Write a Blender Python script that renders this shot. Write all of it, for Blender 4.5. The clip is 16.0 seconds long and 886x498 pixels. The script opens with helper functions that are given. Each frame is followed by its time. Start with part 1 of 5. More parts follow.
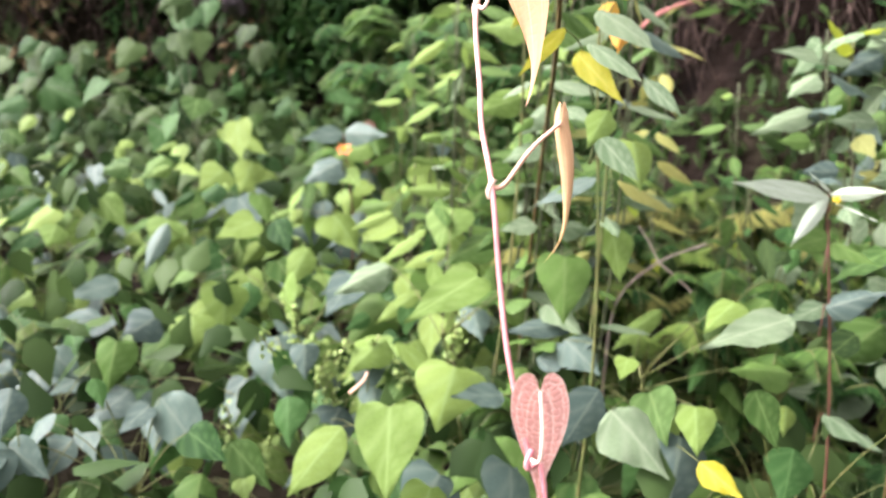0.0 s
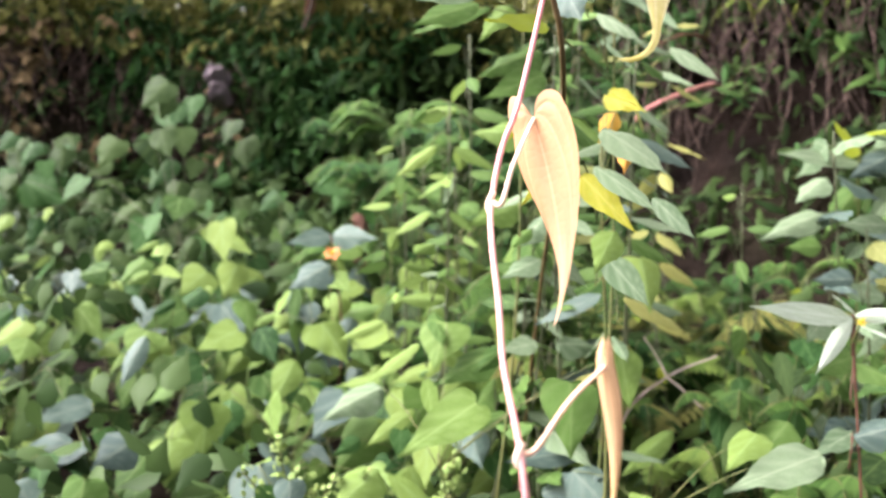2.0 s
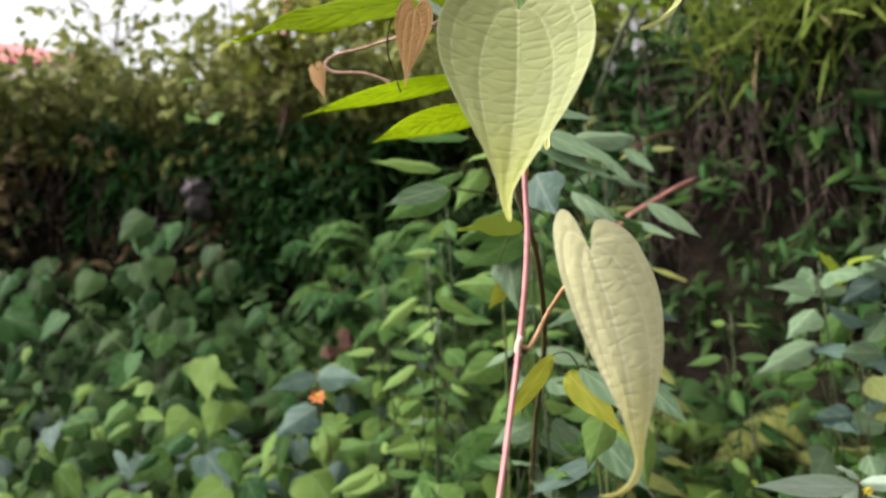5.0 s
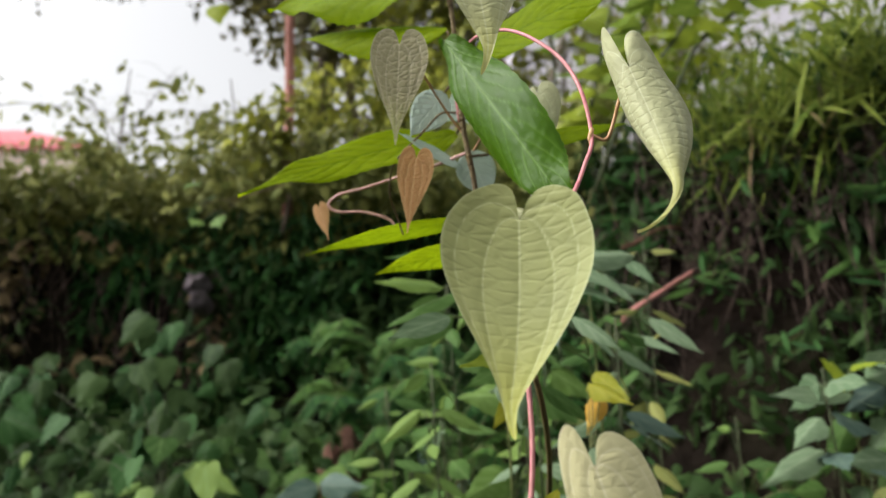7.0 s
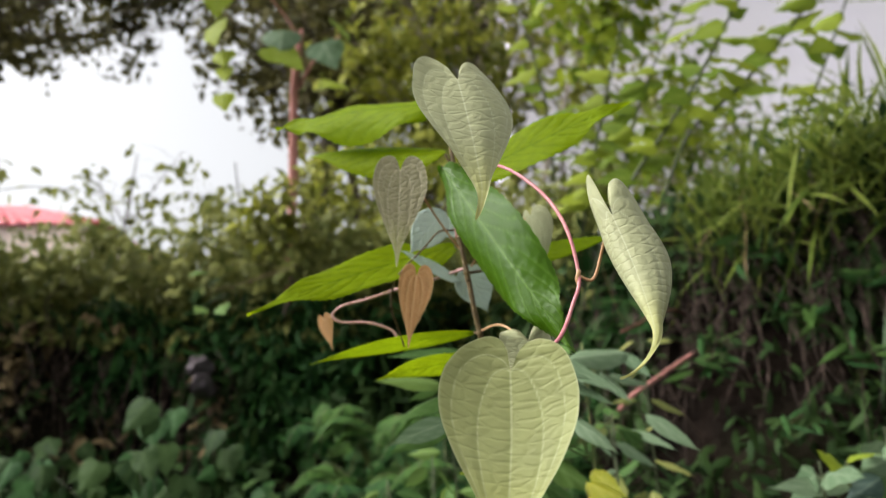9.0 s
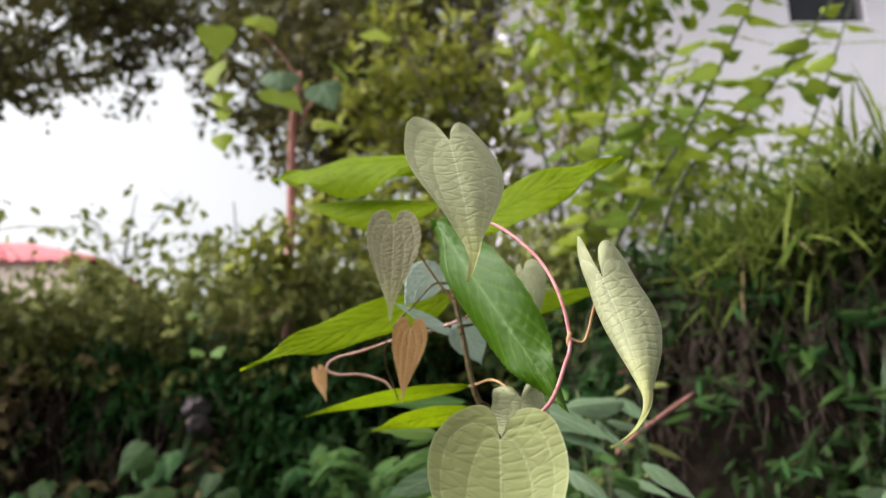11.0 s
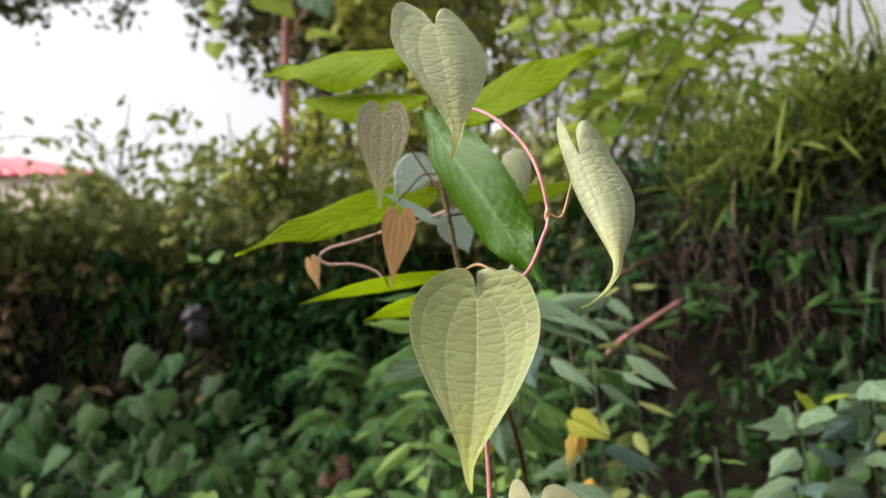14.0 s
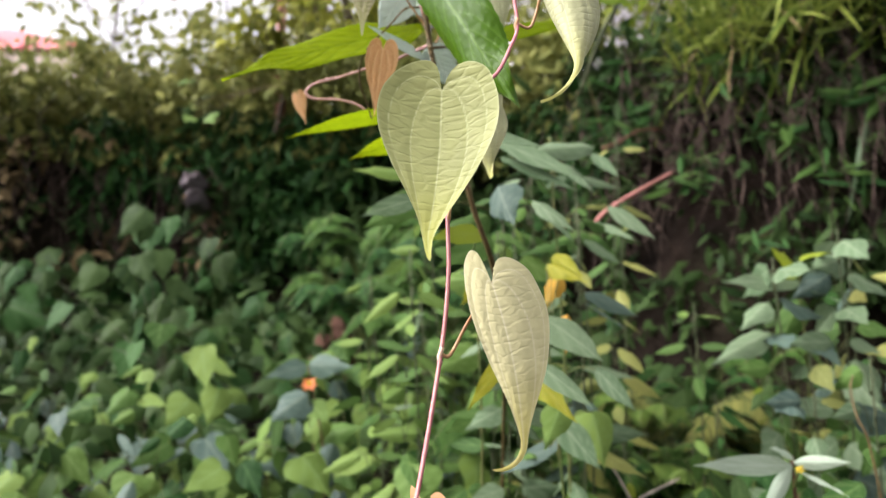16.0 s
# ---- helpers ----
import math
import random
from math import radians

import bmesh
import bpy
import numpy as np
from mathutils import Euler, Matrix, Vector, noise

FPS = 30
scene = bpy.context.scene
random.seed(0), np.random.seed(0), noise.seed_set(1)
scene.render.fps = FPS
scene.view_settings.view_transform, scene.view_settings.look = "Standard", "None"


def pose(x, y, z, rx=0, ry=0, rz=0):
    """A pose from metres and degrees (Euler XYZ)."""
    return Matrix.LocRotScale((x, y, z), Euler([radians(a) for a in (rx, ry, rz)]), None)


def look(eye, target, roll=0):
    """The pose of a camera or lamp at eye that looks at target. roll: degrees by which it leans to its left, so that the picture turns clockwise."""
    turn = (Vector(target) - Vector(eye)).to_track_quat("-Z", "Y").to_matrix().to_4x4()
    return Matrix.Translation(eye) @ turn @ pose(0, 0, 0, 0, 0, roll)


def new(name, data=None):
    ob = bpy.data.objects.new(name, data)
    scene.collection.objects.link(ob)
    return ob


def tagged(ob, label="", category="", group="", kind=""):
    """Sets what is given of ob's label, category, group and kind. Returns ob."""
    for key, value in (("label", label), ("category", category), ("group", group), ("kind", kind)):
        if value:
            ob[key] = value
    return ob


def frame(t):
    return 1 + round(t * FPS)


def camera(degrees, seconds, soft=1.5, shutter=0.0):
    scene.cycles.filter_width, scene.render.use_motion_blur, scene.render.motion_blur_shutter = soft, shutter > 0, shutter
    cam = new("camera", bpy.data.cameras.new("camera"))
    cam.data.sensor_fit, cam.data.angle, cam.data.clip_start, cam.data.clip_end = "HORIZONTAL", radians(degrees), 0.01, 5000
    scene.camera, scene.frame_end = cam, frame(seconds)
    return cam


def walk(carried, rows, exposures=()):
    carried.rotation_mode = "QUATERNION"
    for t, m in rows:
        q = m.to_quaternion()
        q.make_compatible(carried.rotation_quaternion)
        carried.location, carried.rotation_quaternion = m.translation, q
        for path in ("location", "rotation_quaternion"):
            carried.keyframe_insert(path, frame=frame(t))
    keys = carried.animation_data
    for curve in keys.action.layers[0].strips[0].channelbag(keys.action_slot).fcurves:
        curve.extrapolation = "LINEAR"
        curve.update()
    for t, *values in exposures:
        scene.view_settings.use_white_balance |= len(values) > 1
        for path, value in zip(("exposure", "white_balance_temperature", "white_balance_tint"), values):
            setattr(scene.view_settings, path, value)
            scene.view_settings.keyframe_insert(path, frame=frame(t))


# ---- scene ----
cam = camera(52.3, 16.0, soft=1.25)
PATH = [
    (0, (0.034, -0.015, 1.183), (-0.009, 1.979, 1.039), 4.9),
    (0.5, (0.035, 0.004, 1.192), (-0.003, 2.001, 1.085), 4.8),
    (1, (0.028, 0.015, 1.201), (-0.001, 2.014, 1.136), 4.8),
    (1.5, (0.024, 0.029, 1.214), (0.005, 2.028, 1.195), 4.7),
    (2, (0.022, 0.051, 1.232), (-0.009, 2.051, 1.249), 4.1),
    (2.5, (0.009, 0.074, 1.249), (-0.01, 2.073, 1.303), 3.1),
    (3, (0.004, 0.085, 1.274), (-0.001, 2.084, 1.341), 2.6),
    (3.5, (0.016, 0.086, 1.297), (0.009, 2.084, 1.375), 2.0),
    (6, (0.025, 0.065, 1.369), (0.015, 2.052, 1.596), 0.0),
    (6.5, (0.023, 0.066, 1.379), (0.012, 2.048, 1.649), -0.2),
    (7, (0.023, 0.061, 1.39), (0.009, 2.035, 1.709), -0.2),
    (7.5, (0.023, 0.054, 1.398), (0.01, 2.021, 1.761), -0.3),
    (8, (0.026, 0.038, 1.404), (0.011, 1.998, 1.801), -0.3),
    (8.5, (0.027, 0.03, 1.409), (0.011, 1.982, 1.846), -0.4),
    (9, (0.025, 0.027, 1.414), (0.009, 1.97, 1.887), -0.5),
    (9.5, (0.026, 0.023, 1.421), (0.008, 1.96, 1.92), -0.6),
    (12, (0.036, 0.022, 1.426), (0.026, 1.942, 1.986), -0.6),
    (12.5, (0.046, 0.018, 1.426), (0.031, 1.941, 1.975), -0.7),
    (13, (0.041, 0.015, 1.417), (0.025, 1.95, 1.925), -0.6),
    (13.5, (0.036, 0.006, 1.41), (0.022, 1.956, 1.854), -0.6),
    (14, (0.035, 0.008, 1.403), (0.027, 1.973, 1.771), -0.6),
    (14.5, (0.041, 0.008, 1.393), (0.033, 1.981, 1.722), -0.6),
    (15, (0.041, 0.003, 1.385), (0.032, 1.984, 1.661), -0.5),
    (15.5, (0.046, -0.007, 1.373), (0.036, 1.983, 1.571), -0.1),
    (16, (0.05, -0.011, 1.36), (0.04, 1.986, 1.476), 0.4),
]
# seconds, stops, white balance (kelvin, tint)
EXPOSURES = [(0, 2.67, 6500, 28), (1.5, 2.63, 6500, 27), (2.5, 2.57, 6500, 23), (3.5, 2.06, 6500, 13), (6, 1.35, 6500, 10), (7.3, 1.12, 6500, 10), (9, 1.2, 6450, 10), (12, 1.25, 6450, 10), (13.5, 1.24, 6450, 10), (15, 1.5, 6500, 14), (16, 1.73, 6500, 17)]
walk(cam, [(t, look(eye, target, roll)) for t, eye, target, roll in PATH], EXPOSURES)

# ---- the lens: a phone held close to the vine ----
cam.data.dof.use_dof = True
cam.data.dof.focus_distance = 0.41
cam.data.dof.aperture_fstop = 12.0

# ---- daylight: bright hazy cloud, wide soft sun high over the hedge to the left ----
world = bpy.data.worlds.new("sky")
scene.world = world
world.use_nodes = True
wt = world.node_tree
sky = wt.nodes.new("ShaderNodeTexSky")
sky.sky_type = "NISHITA"
sky.sun_disc = False
sky.sun_elevation, sky.sun_rotation = radians(45), radians(-94)
sky.dust_density, sky.air_density, sky.ozone_density = 8.0, 0.7, 0.5
wt.nodes["Background"].inputs["Strength"].default_value = 0.15
cloud = wt.nodes.new("ShaderNodeHueSaturation")
cloud.inputs["Saturation"].default_value = 0.12
wt.links.new(sky.outputs["Color"], cloud.inputs["Color"])
wt.links.new(cloud.outputs["Color"], wt.nodes["Background"].inputs["Color"])
sun_data = bpy.data.lights.new("sun", "SUN")
sun_data.energy, sun_data.angle, sun_data.color = 0.24, radians(70), (1.0, 0.95, 0.88)
sun = new("sun", sun_data)
sun.matrix_world = look((-3.5, -0.25, 3.55), (0, 0, 0))

# ---- materials ----


def nodes_of(name):
    m = bpy.data.materials.new(name)
    m.use_nodes = True
    return m, m.node_tree, m.node_tree.nodes["Principled BSDF"]


def ramp_mix(nt, fac, a, b):
    mx = nt.nodes.new("ShaderNodeMix")
    mx.data_type = "RGBA"
    nt.links.new(fac, mx.inputs["Factor"])
    for socket, v in ((mx.inputs[6], a), (mx.inputs[7], b)):
        if isinstance(v, tuple):
            socket.default_value = (*v, 1)
        else:
            nt.links.new(v, socket)
    return mx.outputs[2]


def noise_of(nt, scale, detail=4.0, low=0.35, high=0.65, coords="Object"):
    tc = nt.nodes.new("ShaderNodeTexCoord")
    n = nt.nodes.new("ShaderNodeTexNoise")
    n.inputs["Scale"].default_value, n.inputs["Detail"].default_value = scale, detail
    nt.links.new(tc.outputs[coords], n.inputs["Vector"])
    r = nt.nodes.new("ShaderNodeMapRange")
    r.inputs["From Min"].default_value, r.inputs["From Max"].default_value = low, high
    nt.links.new(n.outputs["Fac"], r.inputs["Value"])
    return r.outputs["Result"]


def bump_to(nt, bsdf, height, distance, strength=0.6):
    b = nt.nodes.new("ShaderNodeBump")
    b.inputs["Distance"].default_value, b.inputs["Strength"].default_value = distance, strength
    nt.links.new(height, b.inputs["Height"])
    nt.links.new(b.outputs["Normal"], bsdf.inputs["Normal"])


def leaf_material(name, main, other, vein, rough=0.5, through_light=0.3, grain=90.0, blotch=None, tip=None, gloss=0.15, quilt=0.0, net_lines=0.16):
    """Leaf blade: colour differs from leaf to leaf, mottled, with paler veins; part of the light passes through."""
    m, nt, bsdf = nodes_of(name)
    info, geo = nt.nodes.new("ShaderNodeObjectInfo"), nt.nodes.new("ShaderNodeNewGeometry")
    add, fract = nt.nodes.new("ShaderNodeMath"), nt.nodes.new("ShaderNodeMath")
    fract.operation = "FRACT"
    nt.links.new(info.outputs["Random"], add.inputs[0])
    nt.links.new(geo.outputs["Random Per Island"], add.inputs[1])
    nt.links.new(add.outputs[0], fract.inputs[0])
    col = ramp_mix(nt, fract.outputs[0], main, other)
    fine = noise_of(nt, grain, 5.0, 0.3, 0.7)
    dark = nt.nodes.new("ShaderNodeHueSaturation")
    dark.inputs["Value"].default_value = 0.82
    nt.links.new(col, dark.inputs["Color"])
    col = ramp_mix(nt, fine, col, dark.outputs["Color"])
    if blotch:
        col = ramp_mix(nt, noise_of(nt, grain * 0.3, 3.0, 0.58, 0.68), col, blotch)
    if tip:
        end = nt.nodes.new("ShaderNodeAttribute")
        end.attribute_name = "tip"
        col = ramp_mix(nt, end.outputs["Fac"], col, tip)
    at = nt.nodes.new("ShaderNodeAttribute")
    at.attribute_name = "vein"
    col = ramp_mix(nt, at.outputs["Fac"], col, vein)
    if quilt:
        cell = nt.nodes.new("ShaderNodeAttribute")
        cell.attribute_name = "cell"
        bend = nt.nodes.new("ShaderNodeTexNoise")
        bend.inputs["Scale"].default_value, bend.inputs["Detail"].default_value = 0.9, 2.0
        nt.links.new(cell.outputs["Vector"], bend.inputs["Vector"])
        moved = nt.nodes.new("ShaderNodeMixRGB")
        moved.blend_type, moved.inputs[0].default_value = "ADD", 0.9
        nt.links.new(cell.outputs["Vector"], moved.inputs[1])
        nt.links.new(bend.outputs["Color"], moved.inputs[2])
        net = nt.nodes.new("ShaderNodeTexVoronoi")
        net.voronoi_dimensions, net.feature = "2D", "DISTANCE_TO_EDGE"
        net.inputs["Randomness"].default_value, net.inputs["Scale"].default_value = 0.8, 1.0
        nt.links.new(moved.outputs[0], net.inputs["Vector"])
        pad, line = nt.nodes.new("ShaderNodeMapRange"), nt.nodes.new("ShaderNodeMapRange")
        pad.interpolation_type = "SMOOTHSTEP"
        pad.inputs["From Max"].default_value = 0.26
        line.inputs["From Max"].default_value = 0.07
        line.inputs["To Min"].default_value, line.inputs["To Max"].default_value = net_lines, 0.0
        for k in (pad, line):
            nt.links.new(net.outputs["Distance"], k.inputs["Value"])
        col = ramp_mix(nt, line.outputs["Result"], col, vein)
    nt.links.new(col, bsdf.inputs["Base Color"])
    bsdf.inputs["Roughness"].default_value = rough
    bsdf.inputs["Specular IOR Level"].default_value = gloss
    if quilt:
        bump_to(nt, bsdf, pad.outputs["Result"], quilt, 1.0)
    else:
        bump_to(nt, bsdf, noise_of(nt, grain * 5, 3.0, 0.2, 0.8), 0.0003, 0.4)
    tr = nt.nodes.new("ShaderNodeBsdfTranslucent")
    nt.links.new(col, tr.inputs["Color"])
    mix = nt.nodes.new("ShaderNodeMixShader")
    mix.inputs[0].default_value = through_light
    nt.links.new(bsdf.outputs[0], mix.inputs[1])
    nt.links.new(tr.outputs[0], mix.inputs[2])
    nt.links.new(mix.outputs[0], nt.nodes["Material Output"].inputs["Surface"])
    return m


def solid_material(name, a, b, scale, rough=0.8, relief=0.002, detail=6.0, c=None, gloss=0.3):
    m, nt, bsdf = nodes_of(name)
    bsdf.inputs["Specular IOR Level"].default_value = gloss
    n = noise_of(nt, scale, detail)
    col = ramp_mix(nt, n, a, b)
    if c:
        col = ramp_mix(nt, noise_of(nt, scale * 0.17, 3.0, 0.45, 0.6), col, c)
    nt.links.new(col, bsdf.inputs["Base Color"])
    bsdf.inputs["Roughness"].default_value = rough
    bump_to(nt, bsdf, noise_of(nt, scale * 2.5, 8.0, 0.2, 0.8), relief, 0.8)
    return m


M = {
    "vine_green": leaf_material("vine_leaf_green", (0.29, 0.310, 0.122), (0.30, 0.320, 0.127), (0.41, 0.43, 0.22), 0.5, 0.22, tip=(0.32, 0.33, 0.06), quilt=0.00014, net_lines=0.06, gloss=0.16),
    "vine_pale": leaf_material("vine_leaf_pale_green", (0.38, 0.39, 0.215), (0.375, 0.385, 0.215), (0.45, 0.46, 0.29), 0.5, 0.22, tip=(0.38, 0.38, 0.11), quilt=0.0002, net_lines=0.07, gloss=0.16),
    "vine_cream": leaf_material("vine_leaf_cream", (0.52, 0.490, 0.265), (0.53, 0.500, 0.275), (0.61, 0.58, 0.38), 0.5, 0.22, tip=(0.48, 0.43, 0.09), quilt=0.00013, net_lines=0.08),
    "vine_orange": leaf_material("vine_leaf_apricot", (0.43, 0.235, 0.117), (0.42, 0.23, 0.112), (0.53, 0.32, 0.175), 0.5, 0.22, tip=(0.50, 0.31, 0.19), quilt=0.00006, net_lines=0.08),
    "vine_peach": leaf_material("vine_leaf_peach", (0.57, 0.37, 0.19), (0.56, 0.36, 0.185), (0.64, 0.45, 0.25), 0.5, 0.22, tip=(0.55, 0.40, 0.14), quilt=0.00006, net_lines=0.08),
    "vine_pink": leaf_material("vine_leaf_pink", (0.60, 0.31, 0.255), (0.58, 0.30, 0.245), (0.84, 0.66, 0.55), 0.5, 0.25, quilt=0.0002, net_lines=0.55),
    "vine_grey": leaf_material("vine_leaf_greyish", (0.28, 0.26, 0.15), (0.30, 0.27, 0.16), (0.46, 0.42, 0.29), 0.5, 0.35, tip=(0.36, 0.38, 0.14), quilt=0.0003, net_lines=0.4),
    "vine_tan": leaf_material("vine_leaf_tan", (0.44, 0.235, 0.09), (0.46, 0.245, 0.10), (0.60, 0.40, 0.20), 0.5, 0.35, quilt=0.00025, net_lines=0.35),
    "shrub": leaf_material("shrub_leaf", (0.23, 0.335, 0.004), (0.30, 0.405, 0.005), (0.12, 0.21, 0.006), 0.5, 0.62, gloss=0.06),
    "shrub_dark": leaf_material("shrub_leaf_dark", (0.050, 0.125, 0.003), (0.054, 0.130, 0.003), (0.115, 0.225, 0.025), 0.38, 0.38, gloss=0.16),
    "pale_back": leaf_material("leaf_underside_pale", (0.40, 0.50, 0.42), (0.46, 0.55, 0.48), (0.5, 0.58, 0.5), 0.5, 0.3, 40),
    "weed": leaf_material("weed_leaf", (0.027, 0.074, 0.015), (0.082, 0.160, 0.034), (0.11, 0.18, 0.055), 0.55, 0.3, 40, gloss=0.09),
    "weed_light": leaf_material("weed_leaf_light", (0.092, 0.165, 0.034), (0.155, 0.235, 0.050), (0.16, 0.25, 0.08), 0.55, 0.3, 40, gloss=0.09),
    "weed_blue": leaf_material("weed_leaf_bluish", (0.046, 0.080, 0.066), (0.080, 0.130, 0.100), (0.12, 0.16, 0.12), 0.45, 0.2, 40, gloss=0.12),
    "weed_white": leaf_material("weed_leaf_greyish", (0.085, 0.145, 0.072), (0.145, 0.21, 0.115), (0.21, 0.27, 0.17), 0.45, 0.25, 40, gloss=0.1),
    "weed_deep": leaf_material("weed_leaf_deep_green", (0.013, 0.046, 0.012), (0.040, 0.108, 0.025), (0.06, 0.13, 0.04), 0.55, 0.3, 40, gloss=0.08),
    # grey-green leaf paled: the sky's reflection is put into its colour
    "weed_sheen": leaf_material("weed_leaf_sky_sheen", (0.34, 0.43, 0.31), (0.40, 0.49, 0.37), (0.45, 0.53, 0.42), 0.45, 0.3, 40),
    "yellow": leaf_material("leaf_yellowed", (0.23, 0.26, 0.014), (0.33, 0.30, 0.02), (0.33, 0.32, 0.05), 0.5, 0.35, 40, (0.22, 0.25, 0.03)),
    "orange": leaf_material("leaf_withered", (0.5, 0.22, 0.03), (0.5, 0.3, 0.04), (0.5, 0.3, 0.06), 0.6, 0.3, 40),
    "hedge": leaf_material("hedge_leaf", (0.125, 0.150, 0.042), (0.27, 0.275, 0.078), (0.19, 0.21, 0.07), 0.55, 0.35, 20, gloss=0.1),
    # weed green darkened: shade of gaps and bank is put into the colour
    "under": leaf_material("undergrowth_leaf_shaded", (0.018, 0.042, 0.012), (0.050, 0.092, 0.025), (0.06, 0.10, 0.03), 0.55, 0.25, 20, gloss=0.08),
    "tree": leaf_material("tree_leaf", (0.07, 0.07, 0.022), (0.15, 0.135, 0.04), (0.15, 0.14, 0.05), 0.55, 0.3, 20),
    "thicket": leaf_material("thicket_leaf", (0.10, 0.12, 0.022), (0.36, 0.37, 0.055), (0.24, 0.25, 0.08), 0.5, 0.35, 20),
    "branch_leaf": leaf_material("branch_leaf", (0.12, 0.195, 0.016), (0.31, 0.375, 0.03), (0.22, 0.28, 0.04), 0.55, 0.45, 30),
    "grass": leaf_material("grass_blade", (0.07, 0.115, 0.016), (0.245, 0.295, 0.055), (0.2, 0.25, 0.05), 0.6, 0.35, 30, gloss=0.1),
    "dry": leaf_material("dry_grass", (0.16, 0.11, 0.05), (0.24, 0.18, 0.09), (0.25, 0.2, 0.1), 0.8, 0.1, 30),
    "stem_pink": solid_material("vine_stem_pink", (0.50, 0.16, 0.18), (0.60, 0.27, 0.28), 260, 0.6, 0.0003),
    "stem_vine": None,
    "stem_cream": solid_material("vine_stem_cream", (0.72, 0.58, 0.45), (0.66, 0.45, 0.33), 200, 0.4, 0.0003),
    "stem_blush": solid_material("young_stem_blush", (0.46, 0.25, 0.22), (0.54, 0.33, 0.29), 260, 0.5, 0.0003),
    "stem_peach": solid_material("leaf_stalk_peach", (0.58, 0.34, 0.22), (0.64, 0.42, 0.30), 260, 0.45, 0.0003),
    "stem_tan": solid_material("leaf_stalk_tan", (0.42, 0.23, 0.10), (0.5, 0.30, 0.16), 260, 0.45, 0.0003),
    "stem_green": solid_material("weed_stem", (0.055, 0.085, 0.018), (0.10, 0.105, 0.03), 60, 0.6, 0.0008),
    "stem_red": solid_material("weed_stem_red", (0.12, 0.05, 0.03), (0.085, 0.04, 0.025), 60, 0.6, 0.0008),
    "stem_dark": solid_material("shoot_stem", (0.035, 0.05, 0.018), (0.06, 0.07, 0.03), 60, 0.7, 0.001),
    "stem_brown": solid_material("shrub_stem", (0.075, 0.05, 0.018), (0.13, 0.09, 0.032), 160, 0.6, 0.0008),
    "bark": solid_material("bark", (0.05, 0.04, 0.028), (0.10, 0.08, 0.055), 14, 0.9, 0.02),
    "bark_pale": solid_material("bark_pale", (0.22, 0.18, 0.14), (0.32, 0.28, 0.23), 14, 0.9, 0.01),
    "bark_red": solid_material("bark_reddish", (0.46, 0.20, 0.17), (0.34, 0.15, 0.12), 14, 0.85, 0.008),
    "root": solid_material("hanging_root", (0.014, 0.010, 0.008), (0.10, 0.072, 0.058), 40, 0.9, 0.003, gloss=0.08),
    # near-black: the shade below the bank's overhang is put into the earth's colour
    "soil_shaded": solid_material("soil_shaded", (0.005, 0.0038, 0.003), (0.018, 0.0125, 0.0095), 9, 0.95, 0.03, 9.0, (0.014, 0.012, 0.007), gloss=0.04),
    "clay": solid_material("clay", (0.08, 0.042, 0.03), (0.14, 0.08, 0.058), 30, 0.95, 0.006, gloss=0.05),
    "stone": solid_material("stone", (0.085, 0.070, 0.078), (0.14, 0.115, 0.12), 30, 0.9, 0.006),
    "plaster": solid_material("plaster_white", (0.84, 0.80, 0.87), (0.88, 0.85, 0.90), 1.6, 0.85, 0.003, 7.0, (0.7, 0.66, 0.68)),
    "plaster_warm": solid_material("plaster_cream", (0.78, 0.64, 0.56), (0.84, 0.71, 0.63), 1.6, 0.85, 0.003),
    "roof_red": solid_material("roof_sheet_red", (0.42, 0.032, 0.05), (0.34, 0.028, 0.04), 3.0, 0.5, 0.003),
    "dark_glass": solid_material("window_dark", (0.02, 0.02, 0.025), (0.03, 0.03, 0.035), 3.0, 0.15, 0.0),
    "frame_grey": solid_material("window_frame_grey", (0.2, 0.18, 0.19), (0.25, 0.23, 0.24), 8.0, 0.6, 0.001),
    "petal_yellow": solid_material("flower_yellow", (0.55, 0.42, 0.03), (0.5, 0.4, 0.06), 120, 0.6, 0.0005),
    "flower_green": solid_material("flower_spike", (0.11, 0.19, 0.04), (0.17, 0.24, 0.06), 120, 0.6, 0.0008),
    "petal_orange": solid_material("flower_orange", (0.6, 0.16, 0.05), (0.65, 0.24, 0.09), 120, 0.6, 0.0005),
}


def vine_stem_material():
    """Cream skin blushing to pink along the stem, with paler stripes."""
    m, nt, bsdf = nodes_of("vine_stem")
    at = nt.nodes.new("ShaderNodeAttribute")
    at.attribute_name = "tip"
    fine = noise_of(nt, 260, 4.0)
    cream = ramp_mix(nt, fine, (0.66, 0.53, 0.42), (0.60, 0.41, 0.32))
    pink = ramp_mix(nt, fine, (0.40, 0.110, 0.128), (0.48, 0.18, 0.185))
    nt.links.new(ramp_mix(nt, at.outputs["Fac"], cream, pink), bsdf.inputs["Base Color"])
    bsdf.inputs["Roughness"].default_value = 0.5
    bump_to(nt, bsdf, fine, 0.0002, 0.5)
    return m


M["stem_vine"] = vine_stem_material()

# ---- builders ----
rng = np.random.default_rng(7)


def mesh_of(name, verts, faces, material, vein=None, smooth=True, tips=None):
    me = bpy.data.meshes.new(name)
    me.from_pydata([tuple(map(float, v)) for v in verts], [], [tuple(map(int, f)) for f in faces])
    me.materials.append(material)
    if vein is not None:
        me.attributes.new("vein", "FLOAT", "POINT").data.foreach_set("value", np.asarray(vein, np.float32))
    if tips is not None:
        me.attributes.new("tip", "FLOAT", "POINT").data.foreach_set("value", np.asarray(tips, np.float32))
    me.polygons.foreach_set("use_smooth", [smooth] * len(me.polygons))
    me.update()
    return me


